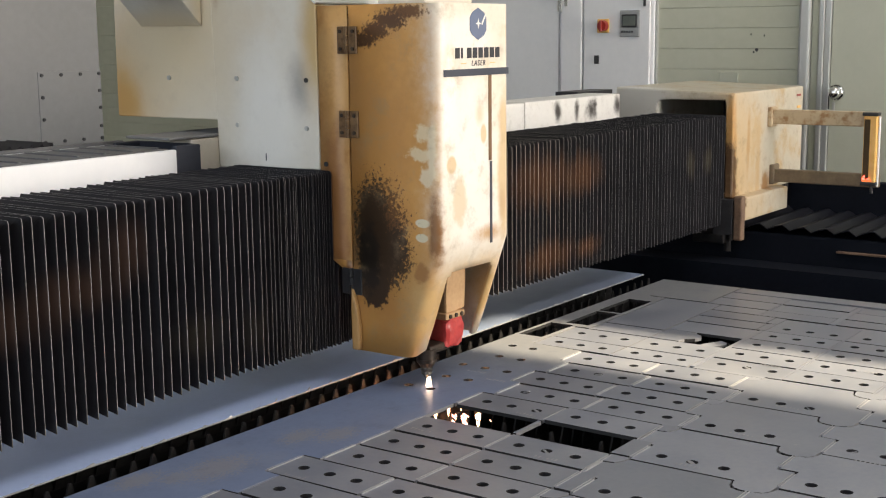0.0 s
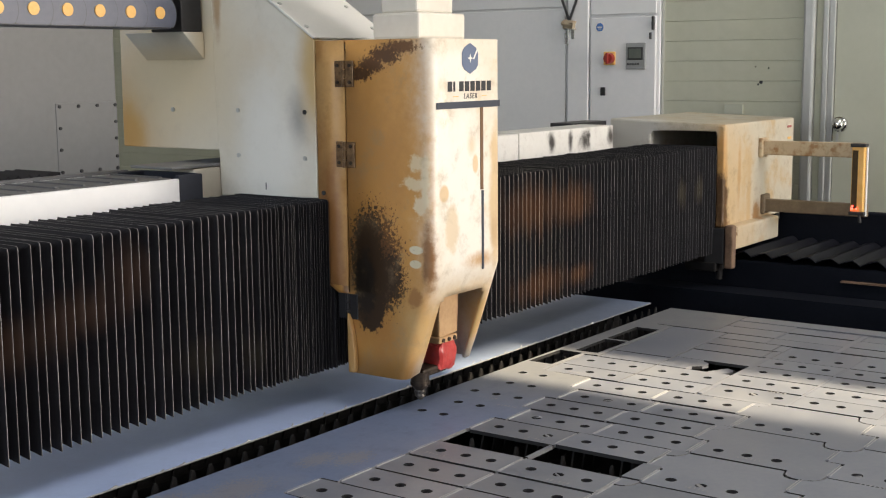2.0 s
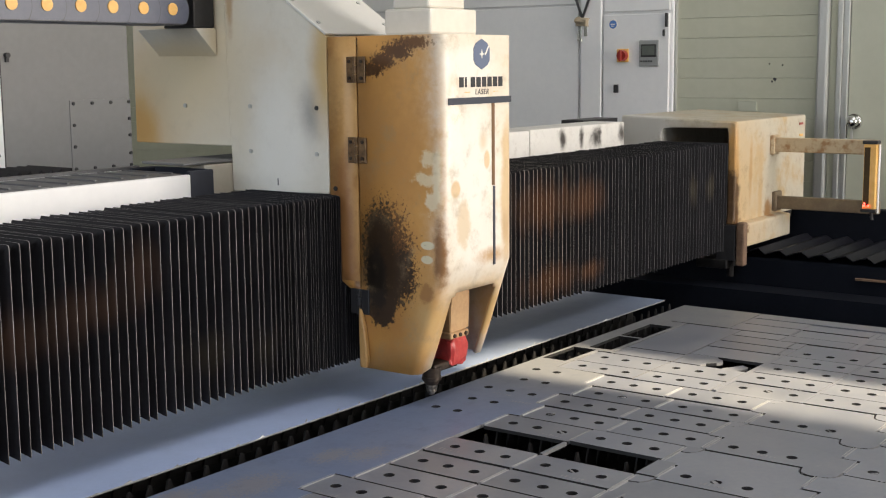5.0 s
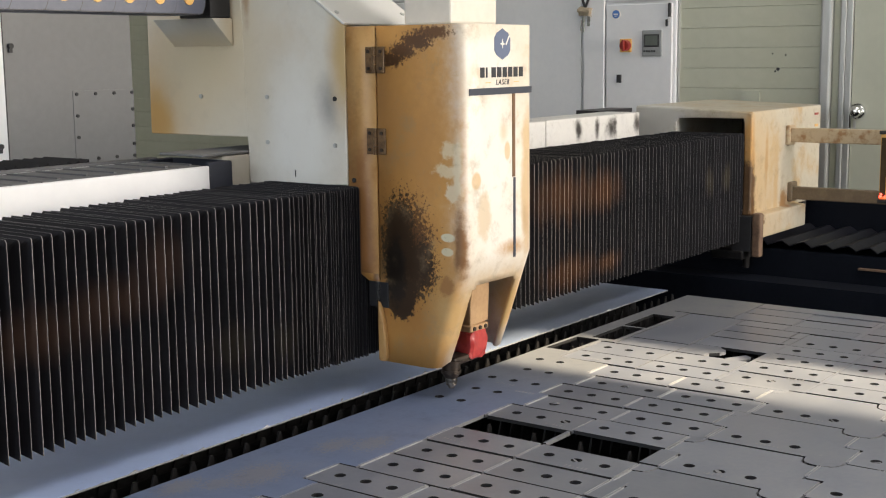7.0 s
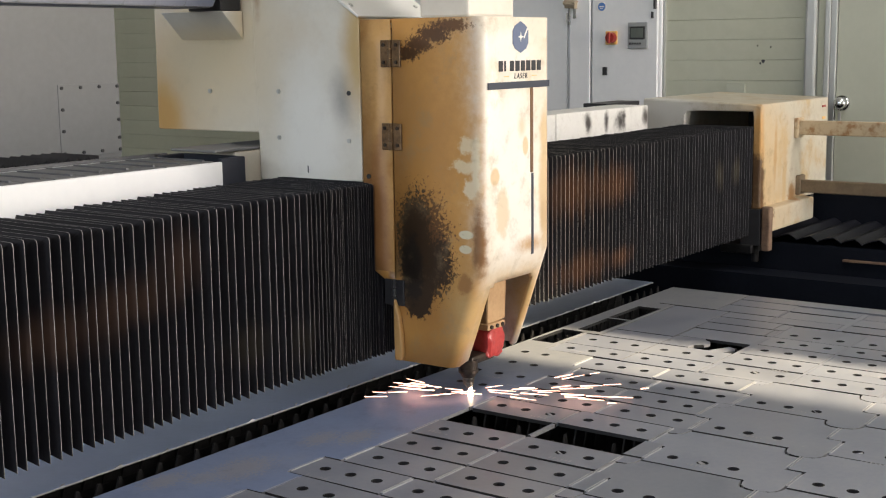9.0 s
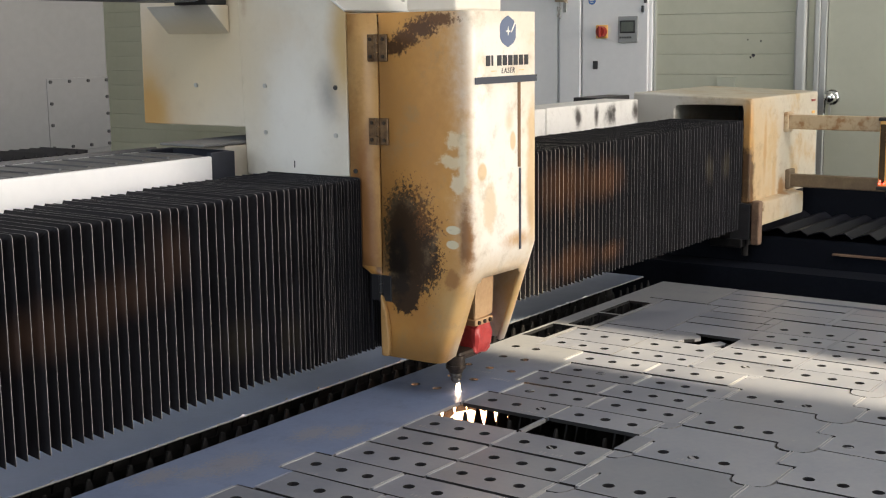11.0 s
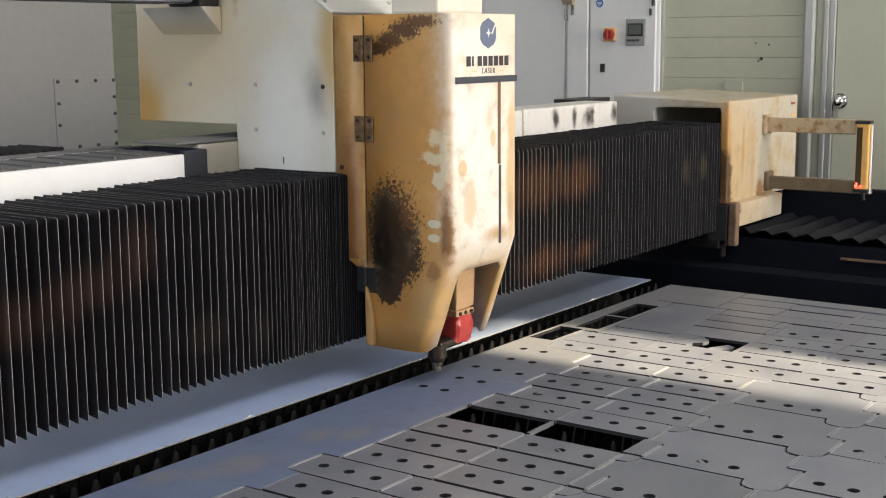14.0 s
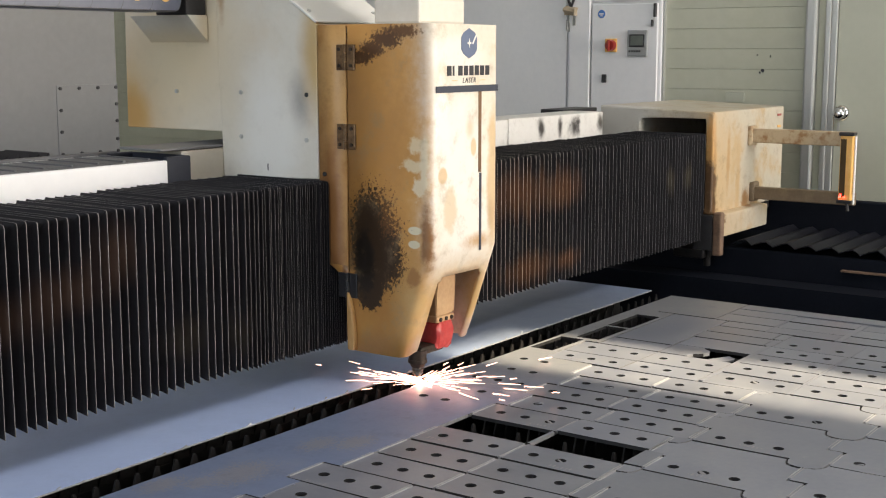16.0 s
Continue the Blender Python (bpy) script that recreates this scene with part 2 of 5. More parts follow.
def paint_light(m, patches, noisy):
    """Warm bounced light and shade painted over a surface that moves along y only: patches are (x, z, half length, half
    height, colour, strength).
    """
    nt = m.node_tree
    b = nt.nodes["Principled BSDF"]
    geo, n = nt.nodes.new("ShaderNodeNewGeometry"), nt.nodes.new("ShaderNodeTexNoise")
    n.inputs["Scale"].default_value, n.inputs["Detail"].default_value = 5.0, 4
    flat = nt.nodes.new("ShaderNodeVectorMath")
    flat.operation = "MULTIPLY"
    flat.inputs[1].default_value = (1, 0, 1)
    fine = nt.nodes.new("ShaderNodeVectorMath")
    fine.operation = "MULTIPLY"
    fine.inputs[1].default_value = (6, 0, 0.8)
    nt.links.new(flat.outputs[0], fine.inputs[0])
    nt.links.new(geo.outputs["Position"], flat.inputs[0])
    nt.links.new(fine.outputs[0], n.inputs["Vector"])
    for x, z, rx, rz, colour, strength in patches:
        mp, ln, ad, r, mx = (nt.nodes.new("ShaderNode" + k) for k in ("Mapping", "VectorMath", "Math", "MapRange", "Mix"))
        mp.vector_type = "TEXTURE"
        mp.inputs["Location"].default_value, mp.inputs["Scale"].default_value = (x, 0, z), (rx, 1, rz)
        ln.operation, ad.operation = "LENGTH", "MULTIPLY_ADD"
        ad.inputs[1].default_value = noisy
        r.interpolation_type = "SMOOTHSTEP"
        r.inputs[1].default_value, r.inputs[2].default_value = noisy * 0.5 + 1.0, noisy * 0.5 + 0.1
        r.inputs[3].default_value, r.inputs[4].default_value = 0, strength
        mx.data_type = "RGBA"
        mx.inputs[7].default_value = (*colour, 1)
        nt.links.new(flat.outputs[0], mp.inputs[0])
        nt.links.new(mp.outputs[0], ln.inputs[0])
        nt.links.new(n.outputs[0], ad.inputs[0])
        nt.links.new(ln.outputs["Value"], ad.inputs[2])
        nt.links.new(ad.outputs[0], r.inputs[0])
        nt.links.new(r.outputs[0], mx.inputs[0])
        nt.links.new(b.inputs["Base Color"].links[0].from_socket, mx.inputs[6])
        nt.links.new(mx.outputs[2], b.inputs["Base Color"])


# warm light bounced off the sheet, painted onto the pleats in patches
WARM_PATCHES = [(1.36, 0.95, 0.17, 0.075), (1.53, 0.985, 0.15, 0.07), (1.66, 1.04, 0.08, 0.09), (3.18, 1.03, 0.24, 0.11), (3.42, 1.02, 0.16, 0.085), (3.22, 0.80, 0.22, 0.07), (3.45, 0.80, 0.12, 0.05), (4.19, 0.99, 0.05, 0.07), (4.34, 0.99, 0.05, 0.07), (2.0, 0.82, 0.05, 0.07), (1.84, 0.84, 0.10, 0.06)]
paint_light(BELLOWS, [(*d, c, k) for d, c, k in zip(WARM_PATCHES, [(0.085, 0.052, 0.038)] * 3 + [(0.12, 0.058, 0.030)] * 4 + [(0.09, 0.075, 0.05)] * 2 + [(0.05, 0.042, 0.03)] * 2, [0.9] * 3 + [0.9] * 4 + [0.7] * 4)], 1.3)
# edge colour painted brighter where lit, darker for shade at the far end
paint_light(BELLOWS_EDGE, [(*d, (0.42, 0.26, 0.15), 0.7) for d in WARM_PATCHES[3:7]] + [(3.15, 1.0, 0.35, 0.5, (0.46, 0.42, 0.36), 0.5), (4.4, 1.0, 1.0, 1.6, (0.085, 0.085, 0.095), 0.85)], 0.5)


# ---- building blocks ----
def box(x0, x1, y0, y1, z0, z1, bevel=0.0, seg=2):
    bm = bmesh.new()
    bmesh.ops.create_cube(bm, size=1)
    for v in bm.verts:
        v.co = Vector(((x0 + x1) / 2 + v.co.x * (x1 - x0), (y0 + y1) / 2 + v.co.y * (y1 - y0), (z0 + z1) / 2 + v.co.z * (z1 - z0)))
    if bevel:
        bmesh.ops.bevel(bm, geom=bm.edges[:], offset=bevel, segments=seg, affect="EDGES", profile=0.5)
    return bm


def prism(outline, axis, a, b, holes=(), bevel=0.0, cut=False):
    """A flat outline (and holes in it) pushed from a to b along an axis. The outline's pairs are the other two axes in order."""
    from mathutils.geometry import tessellate_polygon
    loops = [list(outline)] + [list(h) for h in holes]
    flat = [p for l in loops for p in l]
    tris = tessellate_polygon([[Vector((p[0], p[1], 0)) for p in l] for l in loops])
    bm = bmesh.new()

    def at(p, d):
        return Vector({"x": (d, p[0], p[1]), "y": (p[0], d, p[1]), "z": (p[0], p[1], d)}[axis])

    lo, hi = [bm.verts.new(at(p, a)) for p in flat], [bm.verts.new(at(p, b)) for p in flat]
    for t in tris:
        bm.faces.new([lo[i] for i in t])
        bm.faces.new([hi[i] for i in reversed(t)])
    k = 0
    for l in loops:
        n = len(l)
        for i in range(n):
            j = (i + 1) % n
            f = bm.faces.new((lo[k + i], lo[k + j], hi[k + j], hi[k + i]))
            # slot 2: hole walls and x-facing cuts, coloured as shaded
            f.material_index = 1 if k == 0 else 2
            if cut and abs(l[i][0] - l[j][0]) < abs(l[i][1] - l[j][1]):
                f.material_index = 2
        k += n
    bmesh.ops.recalc_face_normals(bm, faces=bm.faces[:])
    if bevel:
        bmesh.ops.bevel(bm, geom=bm.edges[:], offset=bevel, segments=2, affect="EDGES", profile=0.5)
    return bm


def tube(p, q, r0, r1=None, n=16, caps=True):
    """A cylinder or cone from p to q."""
    p, q = Vector(p), Vector(q)
    bm = bmesh.new()
    bmesh.ops.create_cone(bm, segments=n, radius1=r0, radius2=r0 if r1 is None else r1, depth=(q - p).length, cap_ends=caps)
    bm.transform(Matrix.Translation((p + q) / 2) @ (q - p).to_track_quat("Z", "Y").to_matrix().to_4x4())
    return bm


def joined(*bms):
    out = bmesh.new()
    for b in bms:
        me = bpy.data.meshes.new("tmp")
        b.to_mesh(me)
        out.from_mesh(me)
        b.free()
        bpy.data.meshes.remove(me)
    return out


def ring(cx, cy, r, n=14, squash=1.0):
    return [(cx + r * math.cos(2 * math.pi * i / n), cy + squash * r * math.sin(2 * math.pi * i / n)) for i in range(n)]


ORIGIN = {}


def thing(name, base, label, category, group="", kind=""):
    """An Empty at the thing's base; its parts are given in the world's metres."""
    ob = new(name)
    ob.empty_display_size = 0.05
    ob.location = base
    ORIGIN[ob] = Vector(base)
    return tagged(ob, label, category, group, kind)


def mesh_of(name, bm, mats, base, smooth=False):
    bm.transform(Matrix.Translation(-Vector(base)))
    me = bpy.data.meshes.new(name)
    bm.to_mesh(me)
    bm.free()
    for m in mats if isinstance(mats, (list, tuple)) else [mats]:
        me.materials.append(m)
    if smooth:
        me.polygons.foreach_set("use_smooth", [True] * len(me.polygons))
        me.set_sharp_from_angle(angle=radians(35))
    return me


def part(name, bm, mats, parent, label="", smooth=False, kind=""):
    base = ORIGIN[parent]
    ob = new(name, mesh_of(name, bm, mats, base, smooth))
    ob.parent = parent
    ORIGIN[ob] = base
    return tagged(ob, label, "", "", kind)


def single(name, bm, mats, label, category, group="", kind="", smooth=False):
    """A thing of one mesh, its origin at the middle of its base."""
    xs = [v.co for v in bm.verts]
    base = Vector(((min(v.x for v in xs) + max(v.x for v in xs)) / 2, (min(v.y for v in xs) + max(v.y for v in xs)) / 2, min(v.z for v in xs)))
    ob = new(name, mesh_of(name, bm, mats, base, smooth))
    ob.location = base
    ORIGIN[ob] = base
    return tagged(ob, label, category, group, kind)


def setting(name, bm, mats, label):
    ob = new(name, mesh_of(name, bm, mats, (0, 0, 0)))
    ORIGIN[ob] = Vector((0, 0, 0))
    return tagged(ob, label, "", "", "structure")


# ---- the hall ----
SHEET = 0.65   # top of the steel sheets
XW = 5.6       # face of the panelled wall
setting("floor", box(-5.2, XW + 0.2, -5.2, 8.2, -0.2, 0.0), CONCRETE, "grey concrete factory floor under the machine")
# unseen walls; their window and gate openings are assumed to let light in
setting("wall_west", joined(box(-5.2, -5.0, -5.0, 8.0, 0, 1.2), box(-5.2, -5.0, -5.0, 8.0, 4.0, 5.5), box(-5.2, -5.0, -5.0, -1.6, 1.2, 4.0), box(-5.2, -5.0, 4.6, 8.0, 1.2, 4.0)), HALL, "painted hall wall with a wide window opening")
setting("wall_north", box(-5.2, XW + 0.2, 8.0, 8.2, 0, 5.5), HALL, "plain painted hall wall")
# front wall with the gate; unseen roof, its slit added to shape the sun
setting("wall_south", joined(box(-5.2, 3.1, -5.2, -5.0, 0, 5.5), box(5.5, XW + 0.2, -5.2, -5.0, 0, 5.5), box(3.1, 5.5, -5.2, -5.0, 3.65, 5.5)), HALL, "painted hall wall with a tall gate")
ROOF = 5.5


def to_roof(x, y, z):
    """Where the sun's ray to a point passes the roof."""
    d = (ROOF - z) / to_sun.z
    return x + to_sun.x * d, y + to_sun.y * d


sky_band = [to_roof(*p) for p in ((2.69, 1.95, SHEET), (3.06, 1.95, SHEET), (3.15, 0.0, SHEET), (2.74, 0.0, SHEET))]
setting("ceiling", prism([(-5.2, -5.2), (XW + 0.2, -5.2), (XW + 0.2, 8.2), (-5.2, 8.2)], "z", ROOF, ROOF + 0.02, [sky_band]), [HALL, HALL], "unseen hall roof with a slit added to shape the sun band")

# panelled wall behind the machine, and the door in it
wall = setting("wall_east", box(XW + 0.012, XW + 0.2, -5.0, 8.0, 0, 5.5), shader("panel_joint", [(0.36, 0.37, 0.29), (0.42, 0.43, 0.34)], rough=0.7), "pale green panelled wall with horizontal joints")
DX = 1.0596    # the wall's places scale with its distance

# ---- bed of the machine ----
bed = thing("machine_bed", (2.2, 1.0, 0), "dark blue steel bed of the cutting machine with slag trough", "machine bed")
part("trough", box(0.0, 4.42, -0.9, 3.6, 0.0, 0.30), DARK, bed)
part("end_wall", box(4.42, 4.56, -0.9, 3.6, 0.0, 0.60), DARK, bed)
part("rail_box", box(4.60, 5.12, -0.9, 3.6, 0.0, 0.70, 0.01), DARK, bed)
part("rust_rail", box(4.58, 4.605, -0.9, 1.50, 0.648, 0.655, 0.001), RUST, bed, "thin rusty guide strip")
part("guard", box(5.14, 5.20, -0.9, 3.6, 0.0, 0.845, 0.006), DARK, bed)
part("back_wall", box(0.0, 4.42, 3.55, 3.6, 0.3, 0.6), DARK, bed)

# pleated way cover on the rail
cover = thing("way_cover", (4.82, 0.5, 0.70), "black zigzag pleated way cover on the side rail", "way cover")
# each fold leans over: a long slope up, a short one down, uneven in height
y, rc = 1.93, random.Random(21)
while y > -0.9:
    step, high = rc.uniform(0.078, 0.090), rc.uniform(0.017, 0.023)
    a, b, c = (y, 0.716), (y - step * 0.66, 0.716 + high), (y - step, 0.716)
    m = (y - step * 0.30, 0.716 + high * 0.62)
    n = (y - step * 0.88, 0.716 + high * 0.42)
    fold = [a, m, b, n, c]
    ob = part("pleat", prism(fold + [(p, q - 0.004) for p, q in reversed(fold)], "x", 4.59 + rc.uniform(-0.006, 0.006), 5.11), WAY, cover, smooth=True)
    y -= step


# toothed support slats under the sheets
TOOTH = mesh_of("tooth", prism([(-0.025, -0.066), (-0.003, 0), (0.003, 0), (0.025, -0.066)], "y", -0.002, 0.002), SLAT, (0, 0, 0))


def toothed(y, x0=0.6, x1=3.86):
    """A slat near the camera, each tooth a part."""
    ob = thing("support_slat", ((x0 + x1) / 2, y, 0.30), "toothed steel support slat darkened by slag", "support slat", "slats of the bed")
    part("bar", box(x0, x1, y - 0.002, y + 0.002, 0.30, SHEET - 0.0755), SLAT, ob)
    for i in range(int((x1 - x0) / 0.05)):
        o = new("tooth", TOOTH)
        o.parent = ob
        o.location = (x0 + 0.025 + i * 0.05 - (x0 + x1) / 2, 0, SHEET - 0.009 - 0.30)


yy = 1.872
while yy > 0.15:
    toothed(yy)
    yy -= 0.115
toothed(2.02)
toothed(2.2)

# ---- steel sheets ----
# bluish reflected light painted into the sheet, turning greyer along it
BACK_STEEL = stained("blue_reflection_to_grey", (0.41, 0.52, 0.79), (0.44, 0.54, 0.79), [((1.13, -0.4, 0.0), (0.95, 1.2, 5), (0.155, 0.185, 0.245), 0.3, 0.8, 4)], 3.0, 0.4, 0.35)
BACK_STEEL.node_tree.nodes["Principled BSDF"].inputs["Metallic"].default_value = 0.2
back = [(0.5, 1.897), (3.842, 1.897), (3.842, 3.3), (0.5, 3.3)]
back_sheet = single("steel_sheet", prism(back, "z", SHEET - 0.0035, SHEET, cut=True), [BACK_STEEL, SHEARED, SHADED_CUT], "uncut bluish steel sheet lying on the slats", "steel sheet")

nest = thing("cut_sheet", (2.6, 1.2, SHEET), "grey steel sheet cut into rows of drilled plates", "steel sheet")
TH = 0.008
HR = 0.0115
SHEET_MATS = [STEEL, CUT_EDGE, SHADED_CUT]
rnd = random.Random(4)
# rows of drilled plates: middle of each row along the beam, and of its plates across it
rows1 = [(1.205, 1.49), (1.316, 1.49), (1.428, 1.453), (1.540, 1.49), (1.651, 1.453), (1.762, 1.494), (1.873, 1.453), (1.982, 1.452), (2.094, 1.452), (2.205, None), (2.315, 1.450), (2.425, 1.420), (2.537, 1.448), (2.650, 1.420), (2.763, 1.448)]
# rim steel: bluish reflection painted in where uncut, grey further along, pale flaked patches
RIM_FLAKES = [(1.54, 1.762, 0.05, 0.028), (1.67, 1.69, 0.075, 0.045), (1.59, 1.715, 0.035, 0.025), (1.90, 1.69, 0.05, 0.028), (1.95, 1.635, 0.05, 0.03)]
RIM_STEEL = stained("flaked_sky_tinted_steel", (0.175, 0.222, 0.350), (0.195, 0.230, 0.33), [
    ((3.3 - 2.6, 0.5, 0), (0.98, 0.9, 1), (0.215, 0.222, 0.238), 0.25, 0.5, 5)] + [
    ((x - 2.6, y - 1.2, 0), (rx, ry, 1), (0.225, 0.235, 0.28), 5.6, 0.09, 140) for x, y, rx, ry in RIM_FLAKES], 5.0, 0.4, 1.3)
RIM_STEEL.node_tree.nodes["Principled BSDF"].inputs["Metallic"].default_value = 0.3
# rim with the part not yet cut, its holes and the three slots near the edge
pre = [(2.324, 1.735), (2.324, 1.673), (2.433, 1.707), (2.433, 1.644), (2.544, 1.735), (2.544, 1.671), (2.544, 1.608), (2.658, 1.704), (2.658, 1.640), (2.768, 1.673), (2.768, 1.735)]
slots = [[(2.892, 1.722), (3.056, 1.718), (3.056, 1.790), (2.892, 1.793)], [(3.078, 1.683), (3.252, 1.681), (3.252, 1.753), (3.074, 1.752)], [(3.264, 1.680), (3.457, 1.679), (3.457, 1.755), (3.264, 1.755)]]
rim = [(0.9, 1.802), (0.9, 1.603), (1.15, 1.603)]
for x, y in rows1:
    top = (1.452 if y is None else y) + 0.1115
    rim += [(x - 0.0555, top), (x + 0.0545, top)]
rim += [(2.824, 1.708), (3.048, 1.708), (3.052, 1.668), (3.530, 1.668), (3.530, 1.722), (3.536, 1.722), (3.536, 1.536), (3.795, 1.536), (3.795, 1.802)]
part("rim", prism(rim, "z", SHEET - TH, SHEET, [ring(x, y, HR) for x, y in pre] + slots, cut=True), [RIM_STEEL, CUT_EDGE, SHADED_CUT], nest, "bluish uncut rim with round holes and open slots")


def settle(ob, amount=1.0):
    """Cut plates lie a little uneven."""
    ob.location.z += rnd.uniform(-0.0022, 0.0004) * amount
    ob.rotation_euler = (rnd.uniform(-0.006, 0.006) * amount, rnd.uniform(-0.008, 0.008) * amount, rnd.uniform(-0.004, 0.004) * amount)


MESHES = {}


def plate(xc, yc, lx=0.1035, ly=0.2155, holes=3, shift=0.0):
    key = (lx, ly, holes, shift)
    if key not in MESHES:
        out = [(-lx / 2, -ly / 2), (lx / 2, -ly / 2), (lx / 2, ly / 2), (-lx / 2, ly / 2)]
        hs = [ring(shift, (i - 1) * 0.0632, HR) for i in range(3)][:holes]
        MESHES[key] = mesh_of("plate", prism(out, "z", -TH, 0, hs, cut=True), SHEET_MATS, (0, 0, 0))
    ob = new("plate", MESHES[key])
    ob.parent = nest
    ob.location = Vector((xc, yc, SHEET)) - ORIGIN[nest]
    settle(ob)
    return ob


for x, y in rows1:
    if y is not None:
        plate(x, y)
        plate(x, y - 0.222)


def web(x0, x1, y):
    """A thin strip of the skeleton left standing in a cut, with a bright burr along both edges."""
    ob = part("web", box(x0, x1, y - 0.0022, y + 0.0022, SHEET - TH, SHEET - 0.0012), STEEL, nest)
    part("burr", joined(box(x0, x1, y - 0.0034, y - 0.0023, SHEET - TH, SHEET + 0.0004), box(x0, x1, y + 0.0023, y + 0.0034, SHEET - TH, SHEET + 0.0004)), BURR_EDGE, ob)


# thin strips of the skeleton left standing in the cuts
for x, y in rows1:
    if y is not None:
        for q in (y + 0.1115, y - 0.111, y - 0.3335):
            web(x - 0.046, x + 0.046, q)
# fixed webs of the skeleton beside the two empty places
part("web", prism([(2.155, 1.338), (2.253, 1.338), (2.253, 1.345), (2.155, 1.345)], "z", SHEET - TH, SHEET, cut=True), SHEET_MATS, nest)
part("web", prism([(2.155, 1.084), (2.253, 1.084), (2.253, 1.124), (2.155, 1.124)], "z", SHEET - TH, SHEET, cut=True), SHEET_MATS, nest)


def tall(a, y0, y1, end=0.2265):
    """A plate two rows deep, stepped half-way, with a rounded tab at its lower corner; the next plate's tabs are cut out of it."""
    b = a + end
    out = [(a + 0.002, y0 + 0.003), (a + 0.098, y0 + 0.003), (a + 0.098, y0 + 0.038), (b - 0.046, y0 + 0.038)]
    out += [(b - 0.045, y0 + 0.055), (b - 0.040, y0 + 0.068), (b - 0.028, y0 + 0.077), (b - 0.012, y0 + 0.081), (b - 0.004, y0 + 0.082)]
    out += [(b - 0.004, y1 - 0.003), (b - 0.016, y1 - 0.001), (b - 0.030, y1 + 0.006), (b - 0.038, y1 + 0.016), (b - 0.041, y1 + 0.032)]
    out += [(a + 0.102, y1 + 0.032), (a + 0.102, y1 - 0.003), (a + 0.002, y1 - 0.003)]
    out += [(a + 0.001, y0 + 0.078), (a - 0.010, y0 + 0.077), (a - 0.025, y0 + 0.073), (a - 0.035, y0 + 0.064), (a - 0.040, y0 + 0.050), (a - 0.040, y0 + 0.028), (a - 0.033, y0 + 0.013), (a - 0.020, y0 + 0.005)]
    hs = [ring(a + 0.048, y1 - 0.108 + (i - 1) * 0.063, HR) for i in range(3)]
    ob = part("large_plate", prism(out, "z", SHEET - TH, SHEET, hs, cut=True), SHEET_MATS, nest)
    ob.location.z += rnd.uniform(-0.0018, 0.0)
    web(a + 0.012, a + 0.087, y1)
    web(a + 0.112, a + 0.185, y1 + 0.036)
    return ob


TALLS = (1.011, 1.237, 1.463, 1.690, 1.917, 2.144, 2.3695, 2.597)
for a, b in zip(TALLS, TALLS[1:] + (2.828,)):
    for j in range(4):
        tall(a, 0.790 - 0.29 * j, 1.080 - 0.29 * j, b - a)
# tabs of the drilled plates that reach in between the large ones
for a in TALLS[3:] + (2.828,):
    tab = [(a + 0.0045, 1.081), (a + 0.0045, 1.120), (a - 0.036, 1.120), (a - 0.037, 1.105), (a - 0.033, 1.093), (a - 0.024, 1.085), (a - 0.010, 1.081)]
    part("tab", prism(tab, "z", SHEET - TH - 0.0008, SHEET - 0.0008, cut=True), SHEET_MATS, nest)


for j in range(3):
    y = 0.790 - 0.29 * j
    tab = [(2.834, y + 0.003), (2.834, y + 0.078), (2.818, y + 0.077), (2.803, y + 0.073), (2.793, y + 0.064), (2.788, y + 0.050), (2.788, y + 0.028), (2.795, y + 0.013), (2.808, y + 0.005)]
    part("tab", prism(tab, "z", SHEET - TH - 0.0008, SHEET - 0.0008, cut=True), SHEET_MATS, nest)


def cell(x0, x1, y0, y1, hole_x=None):
    """A four-cornered plate by its edges, drilled in a row at hole_x."""
    yc = (y0 + y1) / 2 - 0.002
    hs = [ring(hole_x, yc + (i - 1) * 0.064, HR) for i in range(3)] if hole_x else []
    ob = part("plate", prism([(x0, y0), (x1, y0), (x1, y1), (x0, y1)], "z", SHEET - TH, SHEET, hs, cut=True), SHEET_MATS, nest)
    ob.location.z += rnd.uniform(-0.0016, 0.0)
    return ob


# plates beyond: two drilled rows by the slots, then columns of drilled and blank ones
for c in ((2.826, 2.919, 1.486, 1.703, 2.872), (2.925, 3.045, 1.486, 1.703, 2.992), (3.051, 3.139, 1.486, 1.663), (3.1415, 3.526, 1.489, 1.663),
          (2.820, 2.917, 1.272, 1.481, 2.873), (2.923, 3.040, 1.272, 1.481, 2.983), (3.163, 3.274, 1.270, 1.483),
          (3.281, 3.362, 1.284, 1.485), (3.368, 3.448, 1.292, 1.486), (3.455, 3.526, 1.345, 1.485), (3.532, 3.627, 1.345, 1.531), (3.634, 3.718, 1.345, 1.531),
          (2.8195, 2.8350, 1.084, 1.257), (1.931, 2.034, 1.083, 1.118), (1.708, 1.812, 1.083, 1.157),
          (3.281, 3.362, 1.258, 1.281), (3.368, 3.443, 1.258, 1.288)):
    cell(*c)
for j in range(5):
    top = 1.257 - 0.2155 * j
    for x0, x1, hx in ((2.836, 2.940, 2.893), (2.946, 3.053, 3.005), (3.059, 3.169, 3.118), (3.175, 3.277, 3.229), (3.283, 3.441, 3.330)):
        cell(x0, x1, top - 0.208, top, hx)
    for x0, x1 in ((3.451, 3.526), (3.533, 3.622), (3.629, 3.703)):
        cell(x0, x1, top - 0.115, top + 0.081)
